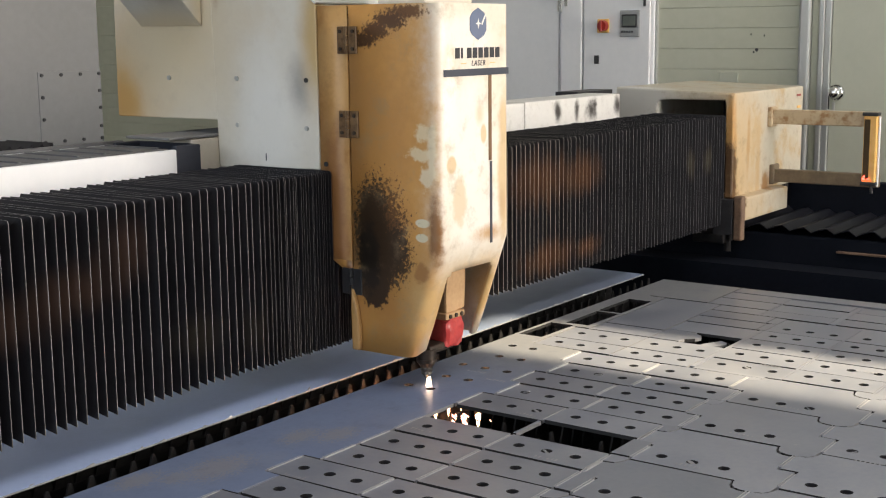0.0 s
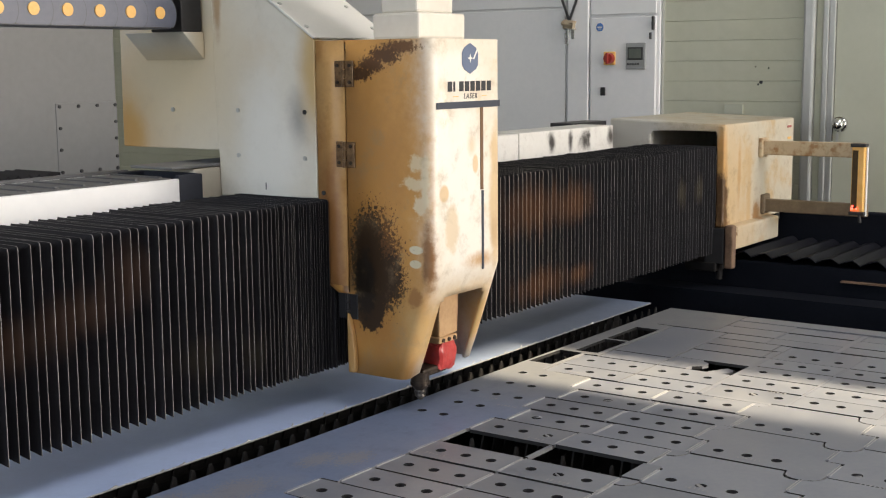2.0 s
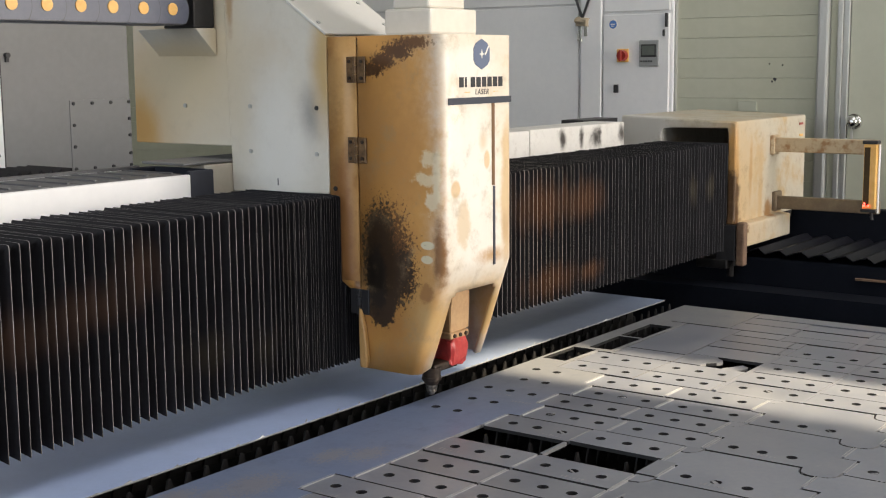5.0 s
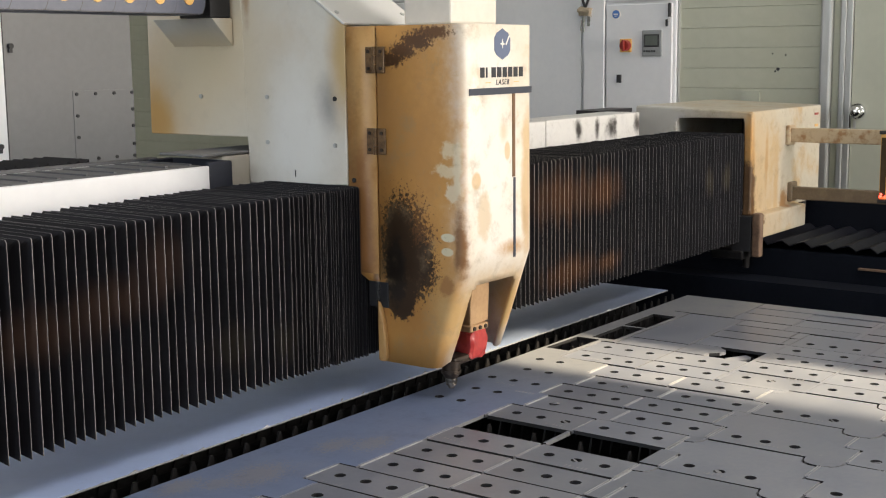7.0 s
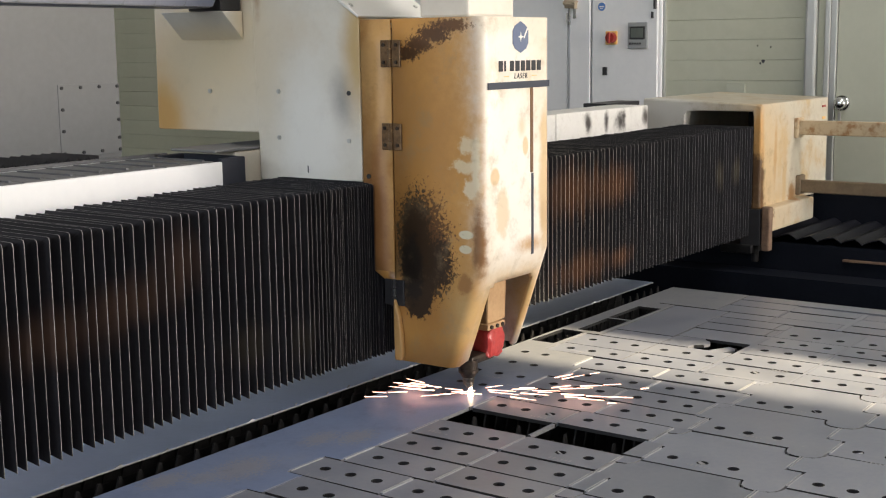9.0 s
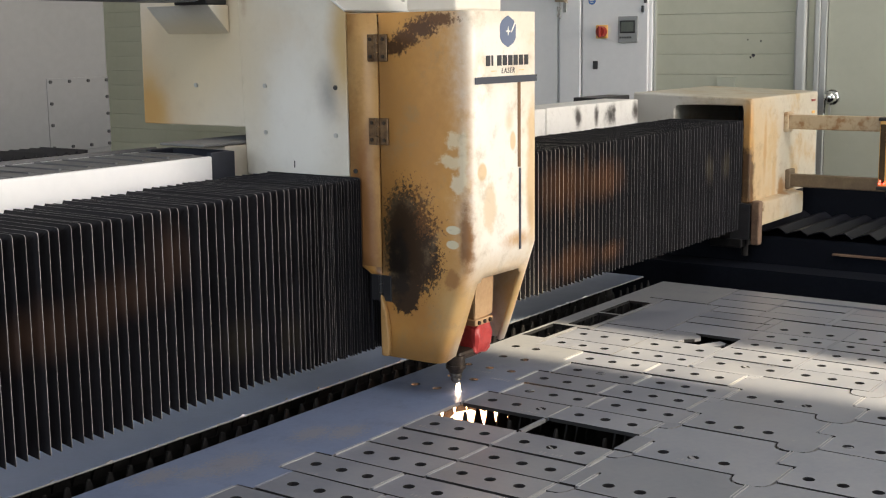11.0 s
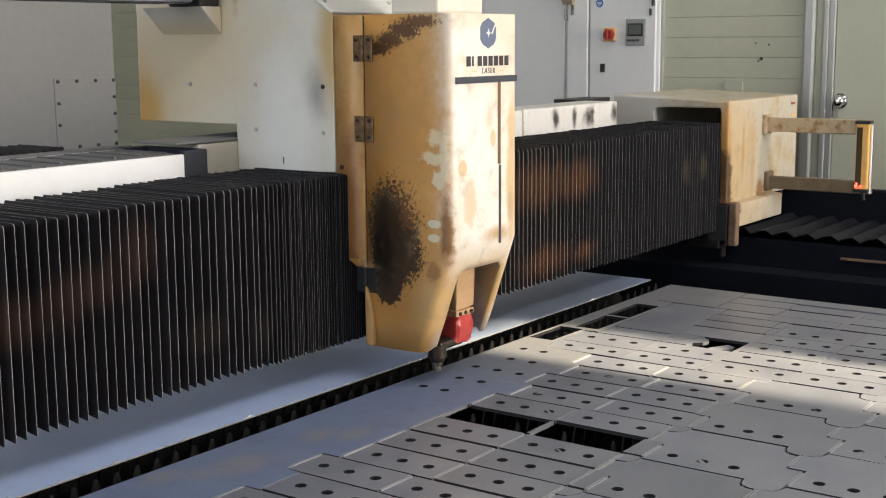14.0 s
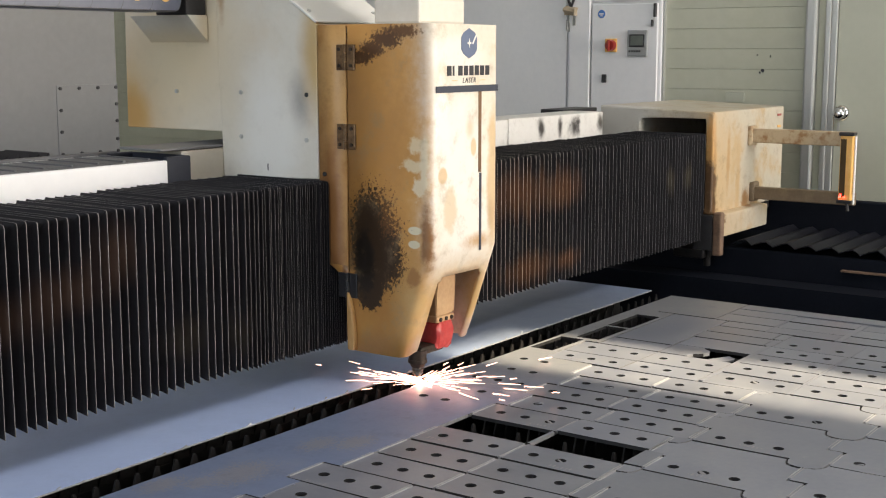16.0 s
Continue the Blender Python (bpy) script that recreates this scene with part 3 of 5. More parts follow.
# the skeleton between the columns
for j in range(5):
    q = 1.257 - 0.2155 * j
    part("skeleton_web", box(2.834, 3.443, q + 0.0012, q + (0.0138 if j == 0 else 0.0063), SHEET - TH, SHEET - 0.0006), STEEL, nest)
    part("skeleton_web", box(3.450, 3.705, q + 0.0825, q + (0.0868 if j == 0 else 0.0993), SHEET - TH, SHEET - 0.0006), STEEL, nest)
part("far_strip", box(3.724, 3.793, 0.15, 1.531, SHEET - TH, SHEET), STEEL, nest)
# the open corner with a loose tilted bar in it
corner = [(3.046, 1.481), (3.046, 1.400), (3.060, 1.402), (3.074, 1.396), (3.092, 1.374), (3.112, 1.366), (3.132, 1.374), (3.144, 1.392), (3.157, 1.398), (3.157, 1.481)]
part("corner_plate", prism(corner, "z", SHEET - TH, SHEET, cut=True), SHEET_MATS, nest, "blank plate with a rounded notch over the open corner")
bm = box(-0.052, 0.052, -0.013, 0.013, -0.003, 0.003)
bm.transform(pose(3.100, 1.322, SHEET - 0.012, 10, 6, -8))
part("offcut", bm, STEEL, nest, "loose tilted offcut in the open corner")

# curled burrs along the edge of the back sheet
for i in range(26):
    x = 1.30 + i * 0.085 + rnd.uniform(-0.03, 0.03)
    h, w = rnd.uniform(0.0025, 0.0055), rnd.uniform(0.010, 0.026)
    bm = prism([(0, 0), (w, 0.002), (w * 0.8, h), (w * 0.6, h * 0.9), (w * 0.55, 0.003)], "y", -0.001, 0.001)
    bm.transform(pose(x, 1.8985, SHEET - 0.001, rnd.uniform(-20, 20), 0, rnd.uniform(-25, 25)))
    part("burr", bm, BURR_EDGE, back_sheet)
# slugs left tilted in some holes
for x, y in ((2.645, 0.908), (2.314, 1.385), (2.651, 1.420), (2.43, 1.483), (2.093, 1.228), (2.895, 1.148), (2.4175, 0.745), (2.19, 0.972)):
    bm = tube((0, 0, -0.001), (0, 0, 0.001), HR * 0.8, n=12)
    bm.transform(pose(x, y, SHEET - 0.003, rnd.uniform(-28, 28), rnd.uniform(8, 30), 0))
    part("slug", bm, CUT_EDGE, nest)
# etched marks too fine to read
MARK = shader("etched_mark", [(0.27, 0.27, 0.29), (0.35, 0.35, 0.37)], rough=0.5, metal=0.3)
marks = []
for x, y in ((1.71, 1.56), (1.72, 1.30), (2.50, 1.69), (2.06, 1.53), (2.46, 1.61), (2.838, 1.64), (2.70, 1.53), (2.16, 0.99), (2.39, 0.98), (2.62, 0.97), (2.27, 1.41), (2.05, 1.23), (2.80, 1.21), (2.93, 1.13), (3.0, 0.92), (2.36, 0.72)):
    for q in range(6):
        marks.append(box(x + rnd.uniform(-0.001, 0.001), x + 0.010 + rnd.uniform(-0.004, 0.003), y - q * 0.009, y - q * 0.009 + 0.0013 + rnd.uniform(0, 0.003), SHEET + 0.0003, SHEET + 0.0006))
part("etched_marks", joined(*marks), MARK, nest, "small etched marks", kind="stuff")

# ---- gantry ----
gantry = thing("gantry", (3.0, 2.1, 0.70), "white and scorched gantry beam with black bellows covers", "machine gantry")
ARM_CREAM = shader("beige_powder_coat", [(0.50, 0.46, 0.38), (0.58, 0.54, 0.46)], rough=0.45, scale=8, fine=70, spots=((0.36, 0.28, 0.18), 0.15, 9))
CREAM_BOX = stained("scorched_white_box", (0.53, 0.485, 0.39), (0.46, 0.33, 0.17), [((1.46, -0.16, 0.20), (0.34, 0.14, 0.52), (0.53, 0.39, 0.22), 0.9, 0.8, 6), ((1.49, 0.20, 0.45), (0.12, 0.2, 0.15), (0.60, 0.59, 0.55), 0.5, 0.5, 8), ((1.478, -0.17, 0.3), (0.035, 0.03, 0.3), (0.52, 0.28, 0.09), 0.8, 0.6, 12), ((1.62, -0.18, 0.34), (0.02, 0.05, 0.14), (0.45, 0.28, 0.12), 1.8, 0.8, 20), ((1.72, -0.18, 0.24), (0.03, 0.05, 0.18), (0.48, 0.34, 0.18), 1.8, 0.8, 20), ((1.49, -0.10, 0.34), (0.03, 0.13, 0.16), (0.50, 0.30, 0.11), 0.9, 0.6, 10), ((1.80, -0.18, 0.16), (0.05, 0.05, 0.05), (0.30, 0.17, 0.07), 2.2, 0.6, 26), ((1.475, -0.17, 0.14), (0.06, 0.07, 0.07), (0.16, 0.08, 0.03), 2.4, 0.4, 40), ((1.475, -0.17, 0.24), (0.05, 0.05, 0.13), (0.10, 0.055, 0.025), 1.6, 0.5, 30)], 5.0, 0.42, 1.4)
TRAY_WHITE = stained("sooty_white_tray", (0.72, 0.71, 0.68), (0.55, 0.51, 0.45), [((1.04 + d, 0.17, 0.48), (w, 0.03, 0.045), (0.04, 0.036, 0.033), 2.0, 0.9, 22) for d, w in ((-0.23, 0.03), (0.0, 0.05), (0.03, 0.02), (0.20, 0.035), (-0.10, 0.02))], 5.0, 0.1)
part("beam_core", box(0.5, 4.9, 1.992, 2.228, 0.78, 1.08), BLACK, gantry)
part("cable_tray", joined(box(0.5, 2.086, 2.27, 2.282, 1.06, 1.189, 0.003), box(0.5, 2.086, 2.51, 2.522, 1.06, 1.189, 0.003), box(0.5, 2.086, 2.27, 2.522, 1.06, 1.07)), WHITE_PAINT, gantry, "white sheet-metal cable tray")
part("tray_end", joined(box(2.089, 2.166, 2.275, 2.290, 1.08, 1.196, 0.003), box(2.089, 2.166, 2.480, 2.495, 1.08, 1.196, 0.003), box(2.158, 2.166, 2.291, 2.479, 1.08, 1.196, 0.002), box(2.089, 2.157, 2.291, 2.479, 1.08, 1.09)), NAVY_PAINT, gantry, "open navy end piece of the cable tray")
part("tray_right", box(2.56, 3.595, 2.27, 2.41, 1.08, 1.222, 0.004), TRAY_WHITE, gantry)
part("tray_right", box(3.60, 4.258, 2.27, 2.41, 1.08, 1.224, 0.004), TRAY_WHITE, gantry, "sooty white tray cover")
part("tray_end_cap", box(2.169, 2.45, 2.309, 2.42, 1.08, 1.2045, 0.003), ARM_CREAM, gantry, "beige end cap behind the cable tray")
part("grey_plate", box(2.10, 2.45, 2.309, 2.46, 1.2065, 1.213, 0.002), GREY_PAINT, gantry, "grey steel plate over the tray's end")
part("grey_post", box(2.55, 2.61, 2.48, 2.54, 1.10, 1.245, 0.002), GREY_PAINT, gantry)
part("bottom_plate", box(0.5, 4.6, 1.99, 2.24, 0.752, 0.776), BLACK, gantry)
# links of the chain lying in the tray
for i in range(20):
    x = 2.080 - i * 0.075
    part("tray_link", joined(box(x - 0.072, x, 2.29, 2.505, 1.150, 1.190, 0.003), box(x - 0.020, x - 0.012, 2.31, 2.49, 1.189, 1.1935, 0.001)), RUBBER, gantry)
part("tray_bar", box(1.25, 2.15, 2.524, 2.545, 1.17, 1.196, 0.003), RUBBER, gantry)
for i in range(22):
    x = 2.02 - i * 0.03
    part("rear_pleat", prism([(x - 0.014, 1.10), (x, 1.10), (x - 0.006, 1.196), (x - 0.02, 1.188)], "y", 2.62, 2.80), BELLOWS, gantry)

# bellows: one pleat, repeated
def pleat_mesh():
    p, e = 0.0235, 0.0012
    outer = [(1.950, 0.735), (1.950, 1.134), (1.952, 1.140), (1.958, 1.1415), (2.235, 1.142)]
    inner = [(1.982, 0.747), (1.980, 1.108), (1.983, 1.112), (1.988, 1.115), (2.235, 1.119)]
    bm = bmesh.new()
    cols = [[bm.verts.new((x, y, z)) for y, z in prof] for x, prof in ((0, inner), (p * 0.5 - e, outer), (p * 0.5 + e * 0.2, outer), (p, inner))]
    for a, b, mi in ((0, 1, 0), (1, 2, 1), (2, 3, 0)):
        for i in range(len(outer) - 1):
            f = bm.faces.new((cols[a][i], cols[b][i], cols[b][i + 1], cols[a][i + 1]))
            f.material_index = mi
    bmesh.ops.recalc_face_normals(bm, faces=bm.faces[:])
    return bm


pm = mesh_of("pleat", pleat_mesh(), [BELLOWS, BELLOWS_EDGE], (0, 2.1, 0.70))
def bellows(x0, x1, label, pitch=0.0235, squeeze=0.0):
    ob = part("bellows_cover", box(x0, x1, 1.99, 2.23, 0.775, 1.085), BELLOWS, gantry, label)
    x = x0
    while x < x1:
        step = pitch - max(0.0, min(1.0, (x - 1.90) / 0.22)) * squeeze
        pl = new("pleat", pm)
        pl.parent = ob
        pl.location = (x - 3.0, rnd.uniform(-0.0018, 0.0018), rnd.uniform(-0.0025, 0.0015))
        pl.rotation_euler = (0, rnd.uniform(-0.004, 0.004), rnd.uniform(-0.014, 0.014))
        pl.scale = (step / pitch, 1, 1 - 0.028 * max(0.0, 2.0 - x))  # the loose end sags
        x += step
    return ob


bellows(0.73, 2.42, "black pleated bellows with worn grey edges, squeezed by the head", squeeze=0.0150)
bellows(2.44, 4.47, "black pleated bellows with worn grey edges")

# end box with its opening
bx = [(1.918, 0.835), (1.918, 1.222), (2.40, 1.238), (2.40, 0.80), (2.225, 0.80), (2.225, 1.195), (1.949, 1.195), (1.949, 0.835)]
end_box = part("end_box", prism(bx, "x", 4.474, 5.19, bevel=0.006), [CREAM_BOX], gantry, "scorched cream sheet-metal end box")
part("end_box_inner", box(5.10, 5.16, 1.95, 2.225, 0.80, 1.193), BLACK, gantry)
# black block added to stand in for the dark notch by the tray
part("tray_gap", box(4.20, 4.47, 2.413, 2.51, 1.12, 1.229, 0.002), BLACK, gantry)
part("shoe", prism([(1.875, 0.752), (1.875, 0.838), (1.985, 0.848), (1.985, 0.74)], "x", 4.50, 4.935, bevel=0.006), CREAM_BOX, gantry, "stained cream shoe over the rail")
part("shoe_flank", box(4.462, 4.498, 1.872, 1.905, 0.682, 0.846, 0.006), RUST, gantry)
# added black block that fills in the darkness beside the shoe
part("seal_block", box(4.462, 4.498, 1.908, 1.985, 0.70, 0.834, 0.003), BLACK, gantry)
part("foot", joined(box(4.45, 4.58, 1.935, 2.06, 0.668, 0.702, 0.005), tube((4.50, 1.94, 0.635), (4.50, 1.94, 0.70), 0.013)), SLAT, gantry, "sooty steel foot")
part("red_mark", box(5.115, 5.155, 1.9155, 1.918, 1.183, 1.192), RED_KNOB, gantry)
part("yellow_mark", box(5.12, 5.155, 1.9155, 1.918, 1.135, 1.145), YELLOW, gantry)
DULL_ARM = shader("grimy_arm_paint", [(0.11, 0.082, 0.052), (0.21, 0.16, 0.10)], rough=0.6, scale=14, fine=100)
ARM = stained("stained_arm_paint", (0.50, 0.40, 0.26), (0.30, 0.17, 0.075), [], 22.0, 0.5)
up = part("arm", joined(box(4.815, 4.845, 1.50, 1.905, 1.090, 1.146, 0.004), box(4.805, 4.87, 1.900, 1.920, 1.078, 1.156, 0.006)), ARM, gantry, "rust-stained bracket arm")
part("bolt", joined(tube((4.828, 1.893, 1.105), (4.828, 1.905, 1.105), 0.007, n=8), tube((4.828, 1.893, 1.135), (4.828, 1.905, 1.135), 0.007, n=8)), RUST, up)
part("arm", joined(box(4.85, 4.88, 1.50, 1.905, 0.862, 0.912, 0.004), box(4.84, 4.905, 1.900, 1.920, 0.852, 0.93, 0.006)), DULL_ARM, gantry, "rust-stained bracket arm")
post = part("light_curtain", joined(box(4.795, 4.825, 1.497, 1.545, 0.885, 1.135, 0.004)), YELLOW, gantry, "yellow safety light curtain post")
part("lens_strip", box(4.792, 4.796, 1.520, 1.541, 0.90, 1.12), shader("smoked_lens", [(0.05, 0.035, 0.02), (0.09, 0.06, 0.03)], rough=0.2), post)
part("cap", box(4.79, 4.83, 1.492, 1.550, 1.132, 1.145, 0.003), BLACK, post)
part("cap", box(4.79, 4.83, 1.492, 1.550, 0.875, 0.888, 0.003), BLACK, post)
part("cable_gland", tube((4.81, 1.51, 0.845), (4.81, 1.515, 0.88), 0.006, n=8), BLACK, post)
part("led_digits", joined(box(4.789, 4.792, 1.532, 1.541, 0.896, 0.903), box(4.789, 4.792, 1.532, 1.537, 0.905, 0.912), box(4.789, 4.792, 1.518, 1.523, 0.896, 0.903)), LED, post, "red glowing digits")
part("cover_strip", box(4.812, 4.824, 1.490, 1.495, 0.87, 1.13, 0.001), WHITE_PAINT, post)

# ---- cutting head and its carriage ----
HX0, HX1, HF, HB, HT = 2.257, 2.535, 1.65, 1.983, 1.509
head = thing("laser_cutter", (2.40, 1.79, SHEET), "scorched cream laser cutter cover with soot stains", "laser cutter")
hb = ORIGIN[head]
def loc(x, y, z):
    return (x - hb.x, y - hb.y, z - hb.z)
SOOT = (0.022, 0.016, 0.012)
CREAM = (0.72, 0.65, 0.54)
BURNT = (0.045, 0.026, 0.014)
HEAD_SIDE = stained("scorched_head_paint", CREAM, (0.62, 0.47, 0.27), [
    (loc(HX0, 1.93, 1.10), (0.026, 0.31, 0.90), (0.59, 0.318, 0.096), 0.45, 0.3, 9),
    (loc(HX0, 1.92, 1.08), (0.05, 0.27, 0.62), (0.50, 0.245, 0.066), 1.2, 0.7, 9),
    (loc(HX0, 1.80, 0.84), (0.06, 0.22, 0.22), (0.48, 0.250, 0.068), 0.7, 0.6, 10),
    (loc(HX0, 1.88, 1.13), (0.03, 0.045, 0.36), (0.37, 0.175, 0.048), 1.0, 0.7, 10),
    (loc(HX0, 1.82, 1.24), (0.03, 0.060, 0.07), (0.44, 0.215, 0.060), 1.8, 0.9, 14),
    (loc(HX0, 1.80, 1.24), (0.03, 0.14, 0.27), (0.45, 0.225, 0.064), 2.8, 1.1, 12),
    (loc(HX0, 1.78, 0.84), (0.03, 0.10, 0.10), (0.42, 0.205, 0.058), 2.8, 1.1, 14),
    # pale runs by the front edge
    (loc(HX0, 1.688, 1.235), (0.02, 0.034, 0.020), (0.66, 0.53, 0.33), 3.0, 0.5, 40),
    (loc(HX0, 1.700, 1.190), (0.02, 0.036, 0.016), (0.66, 0.53, 0.33), 3.0, 0.5, 44),
    (loc(HX0, 1.682, 1.140), (0.02, 0.026, 0.030), (0.68, 0.56, 0.37), 3.0, 0.5, 40),
    (loc(HX0, 1.670, 1.19), (0.02, 0.014, 0.080), (0.68, 0.58, 0.40), 2.4, 0.6, 36),
    (loc(HX0, 1.697, 1.040), (0.02, 0.021, 0.010), (0.66, 0.61, 0.44), 0.4, 0.2, 30),
    (loc(HX0, 1.699, 1.008), (0.02, 0.018, 0.010), (0.64, 0.58, 0.41), 0.4, 0.2, 30),
    (loc(HX0, 1.664, 1.02), (0.035, 0.020, 0.105), (0.24, 0.115, 0.042), 1.6, 0.7, 34),
    # brush of soot, dense at the back and thinning out in specks
    (loc(HX0, 1.812, 1.020), (0.03, 0.072, 0.105), (0.13, 0.062, 0.024), 3.6, 0.2, 110),
    (loc(HX0, 1.836, 1.010), (0.03, 0.050, 0.120), BURNT, 2.6, 0.14, 130),
    (loc(HX0, 1.805, 0.965), (0.03, 0.074, 0.078), BURNT, 2.8, 0.14, 130),
    (loc(HX0, 1.833, 0.895), (0.03, 0.044, 0.060), BURNT, 1.2, 0.10, 70),
    (loc(HX0, 1.846, 0.950), (0.03, 0.032, 0.090), SOOT, 1.4, 0.3, 60),
    # scorch from the upper hinge to the top
    (loc(HX0, 1.735, 1.492), (0.03, 0.058, 0.016), (0.15, 0.070, 0.026), 2.8, 0.4, 110),
    (loc(HX0, 1.780, 1.474), (0.03, 0.052, 0.022), (0.10, 0.046, 0.018), 3.0, 0.4, 120),
    (loc(HX0, 1.820, 1.452), (0.03, 0.042, 0.022), (0.10, 0.046, 0.018), 3.0, 0.4, 120),
    (loc(HX0, 1.850, 1.433), (0.03, 0.036, 0.018), (0.08, 0.036, 0.014), 3.2, 0.3, 120),
    # front: white paint left bare between tan runs
    (loc(2.37, HF, 1.20), (0.13, 0.02, 0.20), (0.75, 0.72, 0.655), 1.7, 0.7, 15),
    (loc(2.40, HF, 1.04), (0.12, 0.02, 0.08), (0.74, 0.70, 0.625), 1.8, 0.6, 18),
    (loc(2.40, 1.70, 0.85), (0.25, 0.09, 0.13), (0.57, 0.37, 0.155), 0.9, 0.6, 14),
    (loc(2.51, HF, 1.15), (0.03, 0.02, 0.2), (0.60, 0.45, 0.27), 1.3, 0.5, 16),
    (loc(2.33, HF, 1.08), (0.03, 0.02, 0.06), (0.64, 0.53, 0.38), 1.5, 0.4, 22),
    (loc(2.36, HF, 1.44), (0.12, 0.02, 0.05), (0.75, 0.71, 0.64), 1.2, 0.5, 14),
    (loc(2.30, HF, 1.30), (0.03, 0.02, 0.09), (0.84, 0.78, 0.67), 1.8, 0.4, 22),
    (loc(2.44, HF, 1.00), (0.07, 0.02, 0.022), (0.46, 0.28, 0.13), 1.6, 1.0, 30),
    (loc(2.30, HF, 1.165), (0.020, 0.02, 0.022), (0.62, 0.46, 0.28), 0.5, 0.3, 30),
    (loc(2.425, HF, 1.225), (0.013, 0.02, 0.024), (0.66, 0.50, 0.31), 0.5, 0.3, 30),
    (loc(2.50, HF, 1.06), (0.02, 0.02, 0.05), (0.50, 0.35, 0.20), 1.6, 1.0, 30),
    (loc(2.41, HF, 1.27), (0.02, 0.02, 0.03), (0.66, 0.55, 0.40), 1.6, 1.0, 30),
    (loc(HX0, 1.905, 1.0), (0.03, 0.012, 0.25), (0.20, 0.09, 0.03), 1.8, 0.7, 22),
    (loc(HX0, 1.90, 1.47), (0.03, 0.014, 0.05), (0.30, 0.15, 0.05), 1.8, 0.7, 22),
    (loc(HX0, 1.70, 0.93), (0.03, 0.02, 0.03), (0.36, 0.18, 0.06), 2.4, 0.5, 34),
], 7.0, 0.2, 1.5)
STRIP_PAINT = stained("browned_strip_paint", (0.53, 0.31, 0.115), (0.34, 0.165, 0.046), [(loc(HX0, 1.95, 1.0), (0.05, 0.06, 0.3), (0.26, 0.12, 0.04), 1.2, 0.6, 12)], 6.0, 0.42)
CARRIAGE_PAINT = stained("carriage_cream_paint", (0.67, 0.645, 0.57), (0.62, 0.56, 0.45), [
    (loc(HX0, 2.045, 1.33), (0.05, 0.045, 0.085), (0.30, 0.29, 0.27), 0.8, 0.9, 9),
    (loc(HX0, 1.99, 1.44), (0.05, 0.06, 0.2), (0.50, 0.36, 0.17), 0.6, 0.8, 7),
    (loc(HX0, 2.68, 1.30), (0.06, 0.27, 0.27), (0.58, 0.39, 0.18), 0.6, 0.9, 6),
    (loc(HX0, 2.45, 1.45), (0.06, 0.30, 0.30), (0.66, 0.56, 0.38), 0.5, 1.0, 5),
    (loc(HX0, 2.14, 1.25), (0.06, 0.12, 0.22), (0.74, 0.735, 0.69), 0.7, 0.7, 6),
    (loc(HX0, 2.30, 1.60), (0.06, 0.015, 0.10), (0.46, 0.33, 0.20), 1.6, 0.8, 14),
    (loc(HX0, 2.64, 1.28), (0.06, 0.08, 0.10), (0.56, 0.33, 0.11), 0.9, 0.8, 9),
], 2.5, 0.2, 0.35)


def u_ring(z):
    """Half of the cover's outline at height z: from the back on the near side round the front to the back on the far side."""
    if z >= 0.985:
        yf = HF
    else:
        yf = HF + (0.985 - z) / (0.985 - 0.735) * 0.085
    if z > 0.955:
        yb = HB
    elif z > 0.90:
        yb = 1.89 + (z - 0.90) / 0.055 * (HB - 1.89)
    else:
        yb = 1.889
    r = 0.022
    pts = [(HX0, yb), (HX0, min(yb, 1.899) - 0.0003), (HX0, 1.893 if yb > 1.9 else 1.884), (HX0, yf + 0.12), (HX0, yf + 0.06)]
    pts += [(HX0 + r - r * math.cos(a), yf + r - r * math.sin(a)) for a in (0, math.pi / 6, math.pi / 3, math.pi / 2)]
    pts += [(2.315, yf), (2.327, yf), (2.345, yf), (2.468, yf), (2.486, yf), (2.498, yf)]
    pts += [(HX1 - r + r * math.sin(a), yf + r - r * math.cos(a)) for a in (0, math.pi / 6, math.pi / 3, math.pi / 2)]
    pts += [(HX1, yf + 0.06), (HX1, yb)]
    return pts


zs = [HT, 1.44, 1.36, 1.2, 1.0, 0.985, 0.956, 0.94, 0.925, 0.915, 0.895, 0.87, 0.80, 0.735]
bm = bmesh.new()
grid = []
for z in zs:
    row = []
    for k, (x, y) in enumerate(u_ring(z)):
        # the near cheek hangs lower at the back, the far leg ends higher
        zz = z
        if z == 0.735:
            zz = 0.735 if k < 9 else 0.742
        row.append(bm.verts.new((x, y, zz)))
    grid.append(row)
strip_faces = []
for i in range(len(zs) - 1):
    for k in range(len(grid[0]) - 1):
        zmid = (zs[i] + zs[i + 1]) / 2
        if k == 1 and zmid > 0.93:
            continue                       # seam between door and fixed strip
        if 9 <= k <= 13 and zmid < 0.925:  # arch over the nozzle
            if (k in (9, 13) and zmid > 0.915) or (k == 9 and zmid > 0.905):
                pass
            else:
                continue
        f = bm.faces.new((grid[i][k], grid[i + 1][k], grid[i + 1][k + 1], grid[i][k + 1]))
        f.material_index = 1 if k == 0 and zmid > 0.94 else 0
top = bm.faces.new([grid[0][k] for k in range(len(grid[0]))])
bmesh.ops.recalc_face_normals(bm, faces=bm.faces[:])
shell = part("cover", bm, [HEAD_SIDE, STRIP_PAINT], head, "cream painted cover burnt ochre on its cheek", smooth=True)
so = shell.modifiers.new("thickness", "SOLIDIFY")
so.thickness, so.offset = 0.009, -1
part("inner_box", box(2.275, 2.52, 1.70, 1.975, 0.99, 1.49), BLACK, head)
part("inner_back", box(2.275, 2.52, 1.86, 1.878, 0.75, 0.99), BLACK, head)

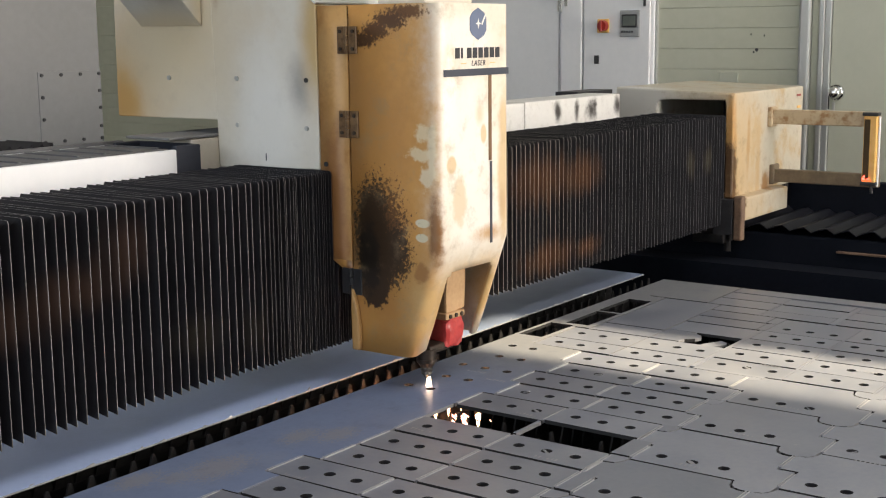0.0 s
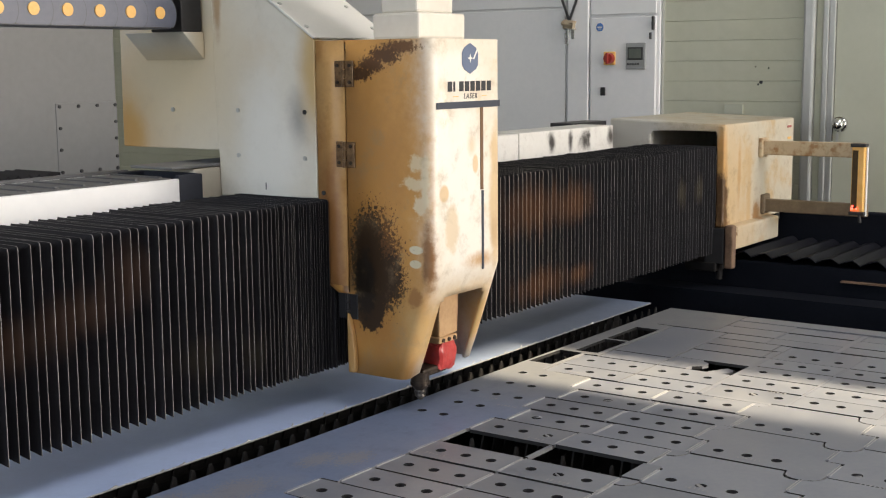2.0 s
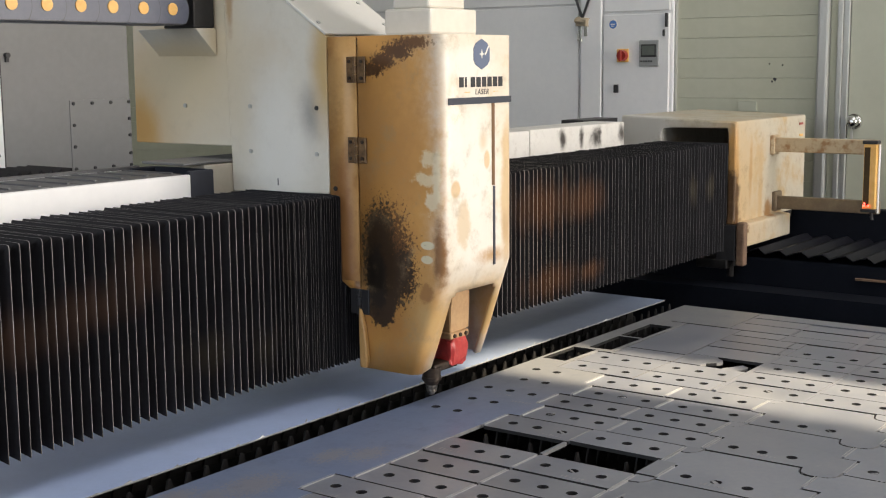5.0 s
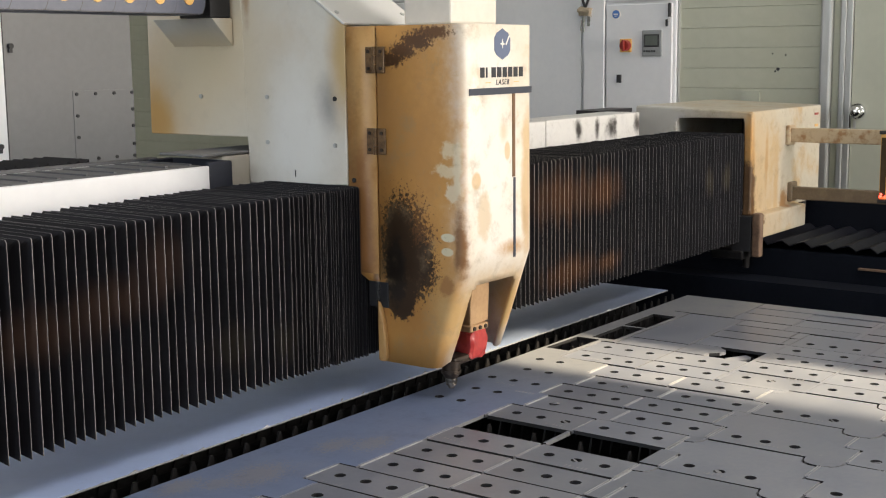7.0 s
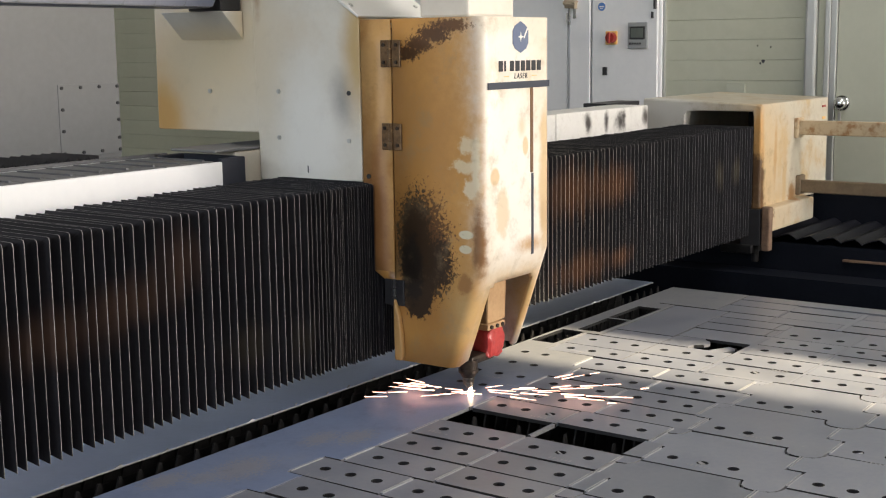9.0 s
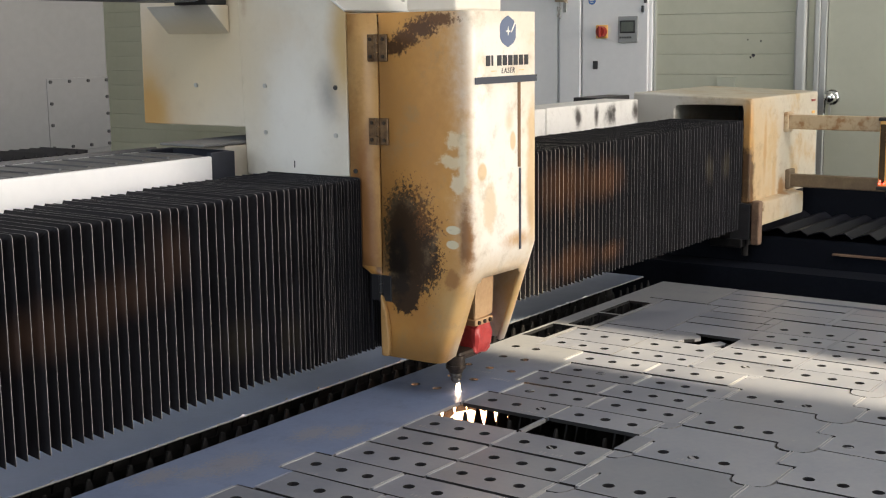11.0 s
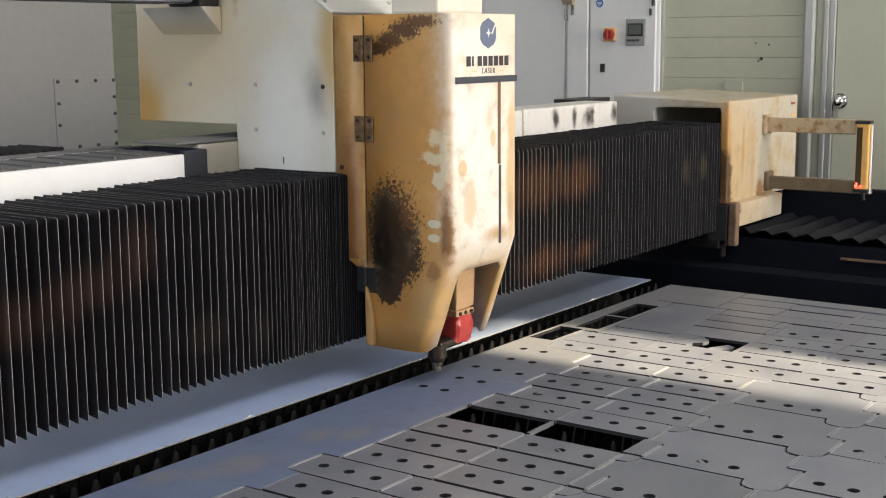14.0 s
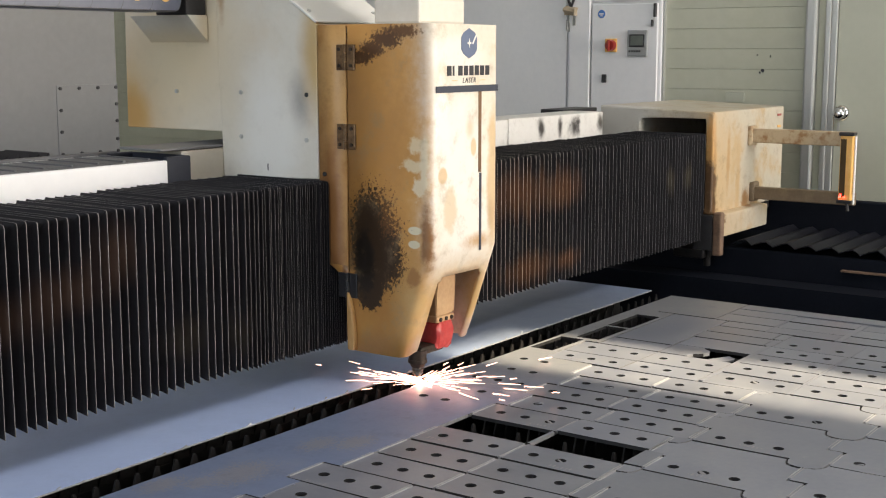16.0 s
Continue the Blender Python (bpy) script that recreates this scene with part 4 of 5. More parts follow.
# hinges on the seam
for hz in (1.433, 1.2485, 0.893):
    h = part("hinge", joined(box(HX0 - 0.004, HX0, 1.9005, 1.924, hz - 0.030, hz + 0.030, 0.002), box(HX0 - 0.004, HX0, 1.868, 1.8925, hz - 0.030, hz + 0.030, 0.002)), HINGE if hz > 1 else BLACK, head, "stained metal hinge")
    for q in range(3):
        part("knuckle", tube((HX0 - 0.005, 1.896, hz - 0.030 + q * 0.0206), (HX0 - 0.005, 1.896, hz - 0.030 + q * 0.0206 + 0.0188), 0.0055, n=10), HINGE if hz > 1 else BLACK, h, smooth=True)
    if hz > 1:
        for yy in (1.914, 1.879):
            for dz in (-0.019, 0.019):
                part("hinge_screw", tube((HX0 - 0.0065, yy, hz + dz), (HX0 - 0.003, yy, hz + dz), 0.0042, n=10), BRASS, h)

# printed marks on the front: a slate badge, letter-sized bars, one word, a dark band and slots
F0 = HF - 0.0012
badge = [(2.405, 1.500), (2.428, 1.490), (2.437, 1.479), (2.437, 1.452), (2.428, 1.441), (2.405, 1.431), (2.382, 1.441), (2.373, 1.452), (2.373, 1.479), (2.382, 1.490)]
part("badge", prism(badge, "y", F0, HF - 0.0002), LOGO_BLUE, head, "slate blue printed badge")
star = []
for i in range(8):
    r = 0.011 if i % 2 == 0 else 0.0035
    star.append((2.405 + r * math.cos(i * math.pi / 4), 1.466 + r * math.sin(i * math.pi / 4)))
part("badge_star", prism(star, "y", F0 - 0.0005, F0), STAR_WHITE, head)
bm = box(-0.002, 0.002, -0.0003, 0.0003, -0.012, 0.012)
bm.transform(pose(2.425, F0 - 0.0004, 1.474, 0, 35, 0))
part("badge_tick", bm, STAR_WHITE, head)
for i in range(8):
    x = 2.317 + i * 0.0223
    w = 0.006 if i == 1 else 0.0165
    part("print_bar", box(x, x + w, F0, HF - 0.0002, 1.392, 1.4145), INK, head)
txt = bpy.data.curves.new("word", "FONT")
txt.body, txt.size, txt.align_x, txt.align_y, txt.extrude, txt.shear, txt.space_character = "LASER", 0.017, "CENTER", "CENTER", 0.0004, 0.2, 1.25
tob = new("tmp_word", txt)
deps = bpy.context.evaluated_depsgraph_get()
word_me = bpy.data.meshes.new_from_object(tob.evaluated_get(deps))
bpy.data.objects.remove(tob)
bm = bmesh.new()
bm.from_mesh(word_me)
bm.transform(Matrix.Translation((2.405, HF - 0.0008, 1.3805)) @ pose(0, 0, 0, 90, 0, 0))
part("printed_word", bm, INK, head, "small slanted printed word LASER")
part("print_dash", box(2.338, 2.358, F0, HF - 0.0002, 1.380, 1.3815), YELLOW, head)
part("print_dash", box(2.452, 2.472, F0, HF - 0.0002, 1.380, 1.3815), YELLOW, head)
part("dark_band", box(2.274, 2.526, F0 - 0.0006, HF - 0.0002, 1.354, 1.369), BAND, head, "navy band across the front")
# flat strip in the brown of the slot's shaded inside
part("open_slot", box(2.445, 2.456, F0 - 0.0004, HF - 0.0001, 1.164, 1.354), shader("slot_shadow", [(0.10, 0.05, 0.025), (0.2, 0.11, 0.05)], rough=0.7), head, "brown strip coloured as a shaded open slot")
part("dark_stripe", box(2.4495, 2.4575, F0 - 0.0004, HF - 0.0001, 0.976, 1.162), BAND, head)

# carriage housing behind the head
house = [(1.987, 1.142), (2.306, 1.133), (2.322, 1.735), (1.987, 1.511)]
part("carriage", prism(house, "x", HX0, HX1, bevel=0.003), CARRIAGE_PAINT, head, "off-white sheet-metal carriage housing")
arm = [(2.308, 1.2455), (2.667, 1.2455), (2.66, 1.966), (2.324, 1.738)]
part("carriage_arm", prism(arm, "x", HX0 + 0.002, HX1, bevel=0.003), CARRIAGE_PAINT, head, "cream housing with ochre heat stain")
LID_PAINT = shader("dull_white_lid", [(0.64, 0.635, 0.61), (0.70, 0.69, 0.66)], rough=0.45, scale=4, fine=60)
COLUMN_PAINT = shader("cream_column_paint", [(0.60, 0.565, 0.49), (0.68, 0.645, 0.575)], rough=0.45, scale=7, fine=60)
sl = Vector((0, 2.322 - 1.987, 1.735 - 1.511)).normalized()
bm = box(-0.004, HX1 - HX0 + 0.012, 0, 0.80, 0.0, 0.006, 0.002)
bm.transform(Matrix.Translation((HX0, 1.987, 1.513)) @ Matrix.Rotation(math.atan2(sl.z, sl.y), 4, "X"))
lid = part("sloped_lid", bm, LID_PAINT, head, "white sloped lid panel")
for u in (0.04, 0.14, 0.26):
    for xx in (HX0 + 0.012, HX1 - 0.02):
        p = Vector((xx, 1.987 + sl.y * u, 1.513 + sl.z * u + 0.007))
        nrm = Vector((0, -sl.z, sl.y))
        part("lid_screw", tube(p - nrm * 0.002, p + nrm * 0.003, 0.0055, n=10), ALU, lid)
for y, z in ((2.020, 1.344), (2.238, 1.346), (2.022, 1.235), (2.240, 1.236), (1.966, 1.156), (2.47, 1.345)):
    part("screw", tube((HX0 - 0.0028, y, z), (HX0 + 0.002, y, z), 0.0055, n=12), BLACK if (y, z) in ((2.020, 1.344), (1.966, 1.156)) else ALU, head)
part("scratch", box(HX0 - 0.0006, HX0 + 0.0005, 2.150, 2.153, 1.155, 1.172), INK, head)
part("carriage_back", box(2.27, 2.52, 1.985, 2.25, 1.10, 1.14), BLACK, head)
# white column on top
part("column_base", box(2.306, 2.488, 1.719, 1.852, HT + 0.001, 1.569, 0.006), COLUMN_PAINT, head)
part("column", box(2.322, 2.462, 1.735, 1.84, 1.569, 2.05, 0.006), COLUMN_PAINT, head, "cream telescopic column")
# bracket and shelf for the energy chain
br = part("chain_bracket", prism([(2.187, 1.537), (2.2555, 1.537), (2.2555, 1.470)], "y", 2.348, 2.560, bevel=0.0015), CARRIAGE_PAINT, head, "folded cream bracket carrying the energy chain")

# cutting nozzle below the cover
NX, NY = 2.338, 1.751
part("nozzle", joined(tube((NX, NY, 0.672), (NX, NY, 0.680), 0.006, 0.010), tube((NX, NY, 0.680), (NX, NY, 0.684), 0.0125), tube((NX, NY, 0.684), (NX, NY, 0.687), 0.010), tube((NX, NY, 0.687), (NX, NY, 0.693), 0.0135, 0.0145), tube((NX, NY, 0.693), (NX, NY, 0.697), 0.012)), NICKEL, head, "sooty ridged metal nozzle tip", smooth=True)
part("nozzle_holder", joined(tube((NX, NY, 0.697), (NX, NY, 0.708), 0.015, 0.021), tube((NX, NY, 0.708), (NX, NY, 0.716), 0.0235), tube((NX, NY, 0.716), (NX, NY, 0.738), 0.0215, 0.0225)), BRASS, head, "sooty brass nozzle holder", smooth=True)
part("holder_block", box(NX - 0.010, NX + 0.085, NY - 0.018, NY + 0.03, 0.726, 0.746, 0.006), BRASS, head)
part("cheek_lip", prism([(1.893, 0.737), (1.893, 0.880), (1.886, 0.868), (1.876, 0.835), (1.870, 0.790), (1.869, 0.750), (1.872, 0.737)], "x", HX0 - 0.014, HX0 - 0.0006, bevel=0.004), STRIP_PAINT, head, "browned curved lip at the back of the cheek")
bm = box(2.386, 2.454, 1.726, 1.79, 0.730, 0.800, 0.010, 2)
bmesh.ops.subdivide_edges(bm, edges=bm.edges[:], cuts=4, use_grid_fill=True)
for v in bm.verts:
    v.co += Vector([noise.noise(v.co * 60 + Vector((k * 9, 0, 0))) * 0.007 for k in range(3)])
part("red_tape", bm, RED, head, "crumpled red tape wrap", smooth=True)
part("clamp", box(2.384, 2.458, 1.727, 1.79, 0.797, 0.812, 0.003), CARD, head)
for x in (2.398, 2.421, 2.444):
    part("clamp_bolt", tube((x, 1.7235, 0.8045), (x, 1.7285, 0.8045), 0.005, n=10), BRASS, head)
bm = box(2.392, 2.474, 1.735, 1.79, 0.811, 0.935, 0.004)
bmesh.ops.subdivide_edges(bm, edges=bm.edges[:], cuts=2)
for v in bm.verts:
    v.co += Vector([noise.noise(v.co * 40 + Vector((k * 7, 3, 0))) * 0.005 for k in range(3)])
part("cardboard_wrap", bm, CARD, head, "creased brown cardboard wrap")

# ---- energy chain on the carriage ----
chain = thing("energy_chain", (1.5, 2.42, 1.54), "dark blue plastic energy chain with yellow pins", "cable chain")
cz, cy0, cy1, pit, lr = 1.577, 2.345, 2.46, 0.0895, 0.053
part("end_fitting", joined(box(2.185, 2.253, cy0 + 0.005, cy1, 1.538, 1.64, 0.003)), BLACK, chain)
for i in range(14):
    x = 2.107 - i * pit
    # rounded cheek, its far end lapping over the next link
    cheek = prism([(u, max(w, -0.031)) for u, w in ring(0, 0, lr - 0.003, 40)], "y", -0.005, 0.004)
    rim_disc = prism([(u, max(w, -0.0325)) for u, w in ring(0, 0, lr - 0.0005, 40)], "y", -0.003, 0.004)
    rim_disc.transform(Matrix.Translation((x, cy0, cz)) @ Matrix.Rotation(radians(-5.5), 4, "Z"))
    cheek.transform(Matrix.Translation((x, cy0, cz)) @ Matrix.Rotation(radians(-5.5), 4, "Z"))
    lk = part("chain_link", joined(box(x - pit * 0.5, x + pit * 0.5 - 0.002, cy0 + 0.001, cy1, cz - 0.034, cz + lr, 0.002), cheek), NAVY, chain)
    part("groove", rim_disc, BLACK, lk)
    part("pin", tube((x + 0.002, cy0 - 0.007, cz + 0.003), (x + 0.002, cy0 + 0.004, cz + 0.003), 0.0145, n=24), YELLOW, lk, "yellow round pin")

# ---- grey cabinet with a riveted panel ----
gc = thing("grey_cabinet", (2.0, 4.1, 0), "tall grey sheet-metal cabinet with a riveted cover panel", "cabinet")
part("body", box(0.2, 3.085, 3.67, 4.6, 0.02, 2.6, 0.006), GREY_PAINT, gc)
pn = part("cover_panel", box(2.815, 3.083, 3.666, 3.671, 1.078, 1.332, 0.0015), GREY_PAINT, gc, "riveted grey cover panel")
for x, z in [(2.829, 1.32), (2.91, 1.32), (2.992, 1.32), (3.073, 1.32), (2.829, 1.245), (2.829, 1.17), (3.073, 1.26), (3.073, 1.2), (3.073, 1.135), (2.829, 1.092), (2.91, 1.092), (2.992, 1.092), (3.073, 1.092)]:
    part("rivet", tube((x, 3.661, z), (x, 3.668, z), 0.0058, 0.0068, n=10), BLACK, pn)

for x, z in ((2.572, 1.486), (2.512, 1.158)):
    part("hinge_bolt", joined(tube((x, 3.655, z), (x, 3.669, z), 0.009, n=10), box(x - 0.006, x + 0.006, 3.660, 3.668, z - 0.022, z - 0.008)), BLACK, gc)
part("door_seam", box(2.544, 2.548, 3.6655, 3.669, 0.2, 2.5), BLACK, gc)
part("stile", box(2.2, 2.543, 3.6655, 3.669, 0.2, 2.5), WHITE_PAINT, gc, "white painted stile")

# ---- white electric cabinets ----
cw = thing("electric_cabinet", (5.25, 2.68, 0), "white electric cabinet with rotary switch and display", "cabinet")
CX = 5.0
def cy_(y):
    return y * CX / 4.75
def cz_(z):
    return 1.45 + (z - 1.45) * CX / 4.75
part("body", box(CX, 5.033, cy_(2.335), cy_(2.760), 0.148, 2.05, 0.006), WHITE_PAINT, cw)
part("side_trim", box(CX + 0.006, 5.033, cy_(2.335) - 0.008, cy_(2.335) - 0.001, 0.148, 2.05), ALU, cw)
dr = part("door", box(CX - 0.016, CX - 0.002, cy_(2.349), cy_(2.648), 0.25, cz_(1.640), 0.003), WHITE_PAINT, cw, "white cabinet door")
part("top_panel", box(CX - 0.012, CX - 0.002, cy_(2.349), cy_(2.648), cz_(1.652), 2.0, 0.003), WHITE_PAINT, cw)
part("frame_post", box(CX - 0.02, CX - 0.002, cy_(2.657), cy_(2.755), 0.148, 2.05, 0.004), WHITE_PAINT, cw)
sy, sz = cy_(2.552), cz_(1.473)
sw = part("switch", box(CX - 0.028, CX - 0.016, sy - 0.026, sy + 0.030, sz - 0.029, sz + 0.029, 0.004), YELLOW, dr, "yellow switch plate with red knob")
part("switch_knob", joined(tube((CX - 0.03, sy - 0.004, sz), (CX - 0.052, sy - 0.004, sz), 0.024, 0.021, n=20), box(CX - 0.064, CX - 0.05, sy - 0.009, sy + 0.001, sz - 0.024, sz + 0.024, 0.003)), RED_KNOB, dr, "red rotary knob")
sy, sz = cy_(2.434), cz_(1.481)
dp = part("display_unit", box(CX - 0.026, CX - 0.016, sy - 0.047, sy + 0.047, sz - 0.056, sz + 0.056, 0.004), shader("display_grey", [(0.26, 0.27, 0.27), (0.3, 0.31, 0.31)], rough=0.5), dr, "grey control display")
part("bezel", box(CX - 0.029, CX - 0.025, sy - 0.036, sy + 0.036, sz - 0.016, sz + 0.038, 0.003), BLACK, dr)
part("screen", box(CX - 0.031, CX - 0.0285, sy - 0.029, sy + 0.029, sz - 0.009, sz + 0.032), LCD, dr)
part("keys", joined(*[box(CX - 0.029, CX - 0.0255, sy + 0.03 - q * 0.012, sy + 0.037 - q * 0.012, sz - 0.038, sz - 0.03) for q in range(5)]), BLACK, dr)
ly, lz = cy_(2.585), cz_(1.337)
part("lock", box(CX - 0.024, CX - 0.015, ly - 0.011, ly + 0.011, lz - 0.018, lz + 0.018, 0.002), BLACK, dr)
gy, gz = cy_(2.603), cz_(1.601)
part("sticker", joined(tube((CX - 0.0175, gy, gz), (CX - 0.0155, gy, gz), 0.022, n=24)), STAR_WHITE, dr)
part("sticker_print", joined(tube((CX - 0.0185, gy, gz), (CX - 0.017, gy, gz), 0.018, n=24)), BLUE_PRINT, dr, "round blue sticker")
part("sticker_bar", joined(box(CX - 0.0195, CX - 0.0182, gy - 0.011, gy + 0.011, gz - 0.002, gz + 0.003), box(CX - 0.0195, CX - 0.0182, gy - 0.007, gy + 0.007, gz - 0.009, gz - 0.006)), STAR_WHITE, dr)
part("handle", joined(box(CX - 0.03, CX - 0.012, cy_(2.353), cy_(2.362), cz_(1.585), cz_(1.64), 0.002), box(CX - 0.026, CX - 0.012, cy_(2.366), cy_(2.374), cz_(1.548), cz_(1.575), 0.002)), BLACK, dr)

cl = thing("electric_cabinet", (5.25, 3.6, 0), "plain white electric cabinet beside the switch cabinet", "cabinet")
part("body", box(CX, 5.033, cy_(2.764), cy_(4.1), 0.148, 2.05, 0.006), WHITE_PAINT, cl)
part("door", box(CX - 0.014, CX - 0.002, cy_(2.77), cy_(4.08), 0.2, cz_(1.682), 0.003), WHITE_PAINT, cl)
part("top_panel", box(CX - 0.010, CX - 0.002, cy_(2.77), cy_(4.08), cz_(1.690), 2.0, 0.003), WHITE_PAINT, cl)
part("vent_bar", joined(*[box(CX - 0.016, CX - 0.009, cy_(3.60) - q * 0.02, cy_(3.60) - q * 0.02 + 0.012, cz_(1.715), cz_(1.73), 0.001) for q in range(4)]), GREY_PAINT, cl)
part("hinge", tube((CX - 0.016, cy_(2.766), cz_(1.60)), (CX - 0.016, cy_(2.766), cz_(1.64)), 0.006, n=8), ALU, cl)

# rope loop with keys hanging on the cabinets
ry = cy_(2.742)
rope = thing("rope_loop", (CX - 0.03, ry, cz_(1.54)), "dark cord with a frayed knot and keys", "rope")
part("cord", joined(tube((CX - 0.035, ry + 0.035, cz_(1.72)), (CX - 0.03, ry, cz_(1.63)), 0.006, n=8), tube((CX - 0.035, ry - 0.04, cz_(1.72)), (CX - 0.03, ry, cz_(1.63)), 0.006, n=8)), BLACK, rope)
bm = tube((CX - 0.03, ry + 0.028, cz_(1.622)), (CX - 0.03, ry - 0.028, cz_(1.612)), 0.02, n=10)
bmesh.ops.subdivide_edges(bm, edges=bm.edges[:], cuts=1)
for v in bm.verts:
    v.co += Vector([noise.noise(v.co * 70 + Vector((k * 5, 0, 0))) * 0.008 for k in range(3)])
part("knot", bm, ROPE, rope, "frayed rope knot")
part("key", joined(box(CX - 0.03, CX - 0.026, ry - 0.025, ry - 0.008, cz_(1.555), cz_(1.60), 0.001), box(CX - 0.03, CX - 0.026, ry + 0.004, ry + 0.012, cz_(1.53), cz_(1.60), 0.001), box(CX - 0.034, CX - 0.03, ry + 0.014, ry + 0.022, cz_(1.535), cz_(1.58), 0.001)), CHROME, rope)

# the cabinets stand further back, against the panelled wall
for ob in (cw, cl, rope):
    ob.scale = (1.112, 1.112, 1.112)
    ob.location = Vector((0, -0.016, 1.45)) + (ob.location - Vector((0, 0, 1.45))) * 1.112

# ---- door, frame and posts in the panelled wall ----
def wy(y):
    return y * DX
def wz(z):
    return 1.45 + (z - 1.45) * DX
setting("trim", box(XW - 0.045, XW + 0.01, 1.972, 2.026, 0, 3.6, 0.012), ALU, "tall grey metal post beside the door")
setting("trim", box(XW - 0.02, XW + 0.01, 1.938, 1.971, 0, 3.6), WALL_GREEN, "pale green panel strip")
setting("trim", joined(box(XW - 0.04, XW + 0.01, 1.912, 1.937, 0, 3.6, 0.005), box(XW - 0.035, XW + 0.01, 1.884, 1.911, 0, 3.6, 0.004)), ALU, "grey metal door jamb")
dd = setting("door_1", box(XW - 0.022, XW + 0.008, 0.95, 1.882, 0.02, 2.6, 0.003), DOOR_GREEN, "pale green metal door, shut")
kx, ky, kz = XW - 0.022, 1.852, 1.179
part("rosette", joined(tube((kx, ky, kz), (kx - 0.010, ky, kz), 0.036, 0.033, n=28), tube((kx - 0.010, ky, kz), (kx - 0.024, ky, kz), 0.016, 0.014, n=20)), CHROME, dd, "chrome door knob", smooth=True)
bm = bmesh.new()
bmesh.ops.create_uvsphere(bm, u_segments=24, v_segments=14, radius=0.027)
bm.transform(Matrix.Translation((kx - 0.032, ky + 0.002, kz)) @ Matrix.Diagonal((0.75, 1, 1, 1)))
part("knob", bm, CHROME, dd, "chrome door knob", smooth=True)
part("key", joined(box(kx - 0.060, kx - 0.050, ky + 0.002, ky + 0.006, kz - 0.008, kz + 0.004), box(kx - 0.058, kx - 0.054, ky + 0.012, ky + 0.018, kz - 0.07, kz - 0.01, 0.001)), CHROME, dd)
# panels of the wall
pl_me = mesh_of("panel", box(-0.012, 0.008, 2.028, 8.0, 0.0, 0.0917, 0.0015), WALL_GREEN, (0, 0, 0))
for i in range(44):
    o = new("panel", pl_me)
    o.parent = wall
    o.location = (XW, 0, wz(1.283) - 14 * 0.0927 + 0.002 + i * 0.0927)
ks = part("keys", joined(box(kx - 0.030, kx - 0.028, ky - 0.004, ky + 0.004, kz - 0.085, kz - 0.04, 0.001), box(kx - 0.026, kx - 0.024, ky + 0.001, ky + 0.010, kz - 0.075, kz - 0.04, 0.001), tube((kx - 0.034, ky + 0.002, kz - 0.022), (kx - 0.026, ky + 0.002, kz - 0.045), 0.0012, n=6)), ALU, dd, "small keys left in the lock")
# small plate and a dark scuff on the panelled wall
single("wall_plate", joined(box(5.576, 5.5875, 2.305, 2.395, 1.216, 1.262, 0.002), tube((5.574, 2.372, 1.252), (5.577, 2.372, 1.252), 0.004, n=8), tube((5.574, 2.33, 1.252), (5.577, 2.33, 1.252), 0.004, n=8)), DOOR_GREEN, "small pale green cover plate on the panelled wall", "wall plate")

rk = random.Random(8)
for y, z, r in ((2.226, 1.362, 0.011), (2.238, 1.352, 0.006), (2.252, 1.432, 0.004), (2.190, 1.425, 0.005)):
    edge = [(y + r * rk.uniform(0.5, 1.2) * math.cos(i * 0.7), z + r * rk.uniform(0.5, 1.2) * math.sin(i * 0.7)) for i in range(9)]
    part("scuff", prism(edge, "x", 5.5868, 5.5885), INK, wall, "dark scuff")

# ---- sparks and flame ----
flame = thing("cutting_flame", (2.343, 1.749, 0.672), "white-hot flame under the nozzle", "flame")
part("core", tube((2.343, 1.749, 0.672), (2.343, 1.749, 0.6505), 0.0035, 0.0065, n=10), FLAME, flame)
fire = thing("slag_fire", (2.34, 1.74, 0.52), "glowing slag spray in the trough under the nozzle", "sparks")
rs = random.Random(11)
bm = bmesh.new()
bmesh.ops.create_icosphere(bm, subdivisions=3, radius=1.0)
for v in bm.verts:
    v.co *= 0.72 + 0.5 * noise.noise(v.co * 2.3)
    v.co = Vector((v.co.x * 0.18, v.co.y * 0.13, v.co.z * 0.05))
bm.transform(Matrix.Translation((2.40, 1.78, 0.545)))
part("fire_core", bm, FIRE, fire, "bright slag fire", smooth=True)
for i in range(40):
    a, d = rs.uniform(0, 2 * math.pi), rs.uniform(0.08, 0.26)
    p = Vector((2.36 + math.cos(a) * d * 0.5, 1.75 + math.sin(a) * d * 0.5, 0.60 - d * 0.15))
    q = p + Vector((math.cos(a) * 0.05, math.sin(a) * 0.05, -rs.uniform(0.02, 0.08)))
    part("drop", tube(p, q, 0.0025, 0.0008, n=5), SPARK, fire)

# ring of flying sparks: (heading, rise, reach) of each
shower = thing("spark_shower", (2.343, 1.749, 0.655), "burst of glowing sparks round the nozzle", "sparks")
SPARKS = []
JETS = [rs.uniform(0, 2 * math.pi) for _ in range(13)]
for i in range(230):
    a = (rs.choice(JETS) + rs.gauss(0, 0.13) if i % 4 else rs.uniform(0, 2 * math.pi)) % (2 * math.pi)
    up = rs.uniform(0.0, 0.16)
    reach = rs.random() ** 1.5
    ln = rs.uniform(0.022, 0.075) * (1.15 - 0.5 * reach)
    d = Vector((math.cos(a), math.sin(a), up * rs.choice((0.3, 1.0)) - 0.02)).normalized()
    bm = tube(-d * ln / 2, d * ln / 2, rs.uniform(0.0008, 0.0015), 0.0005, n=5)
    bm.transform(Matrix.Translation(ORIGIN[shower]))
    SPARKS.append((part("spark", bm, SPARK, shower), a, up, reach))

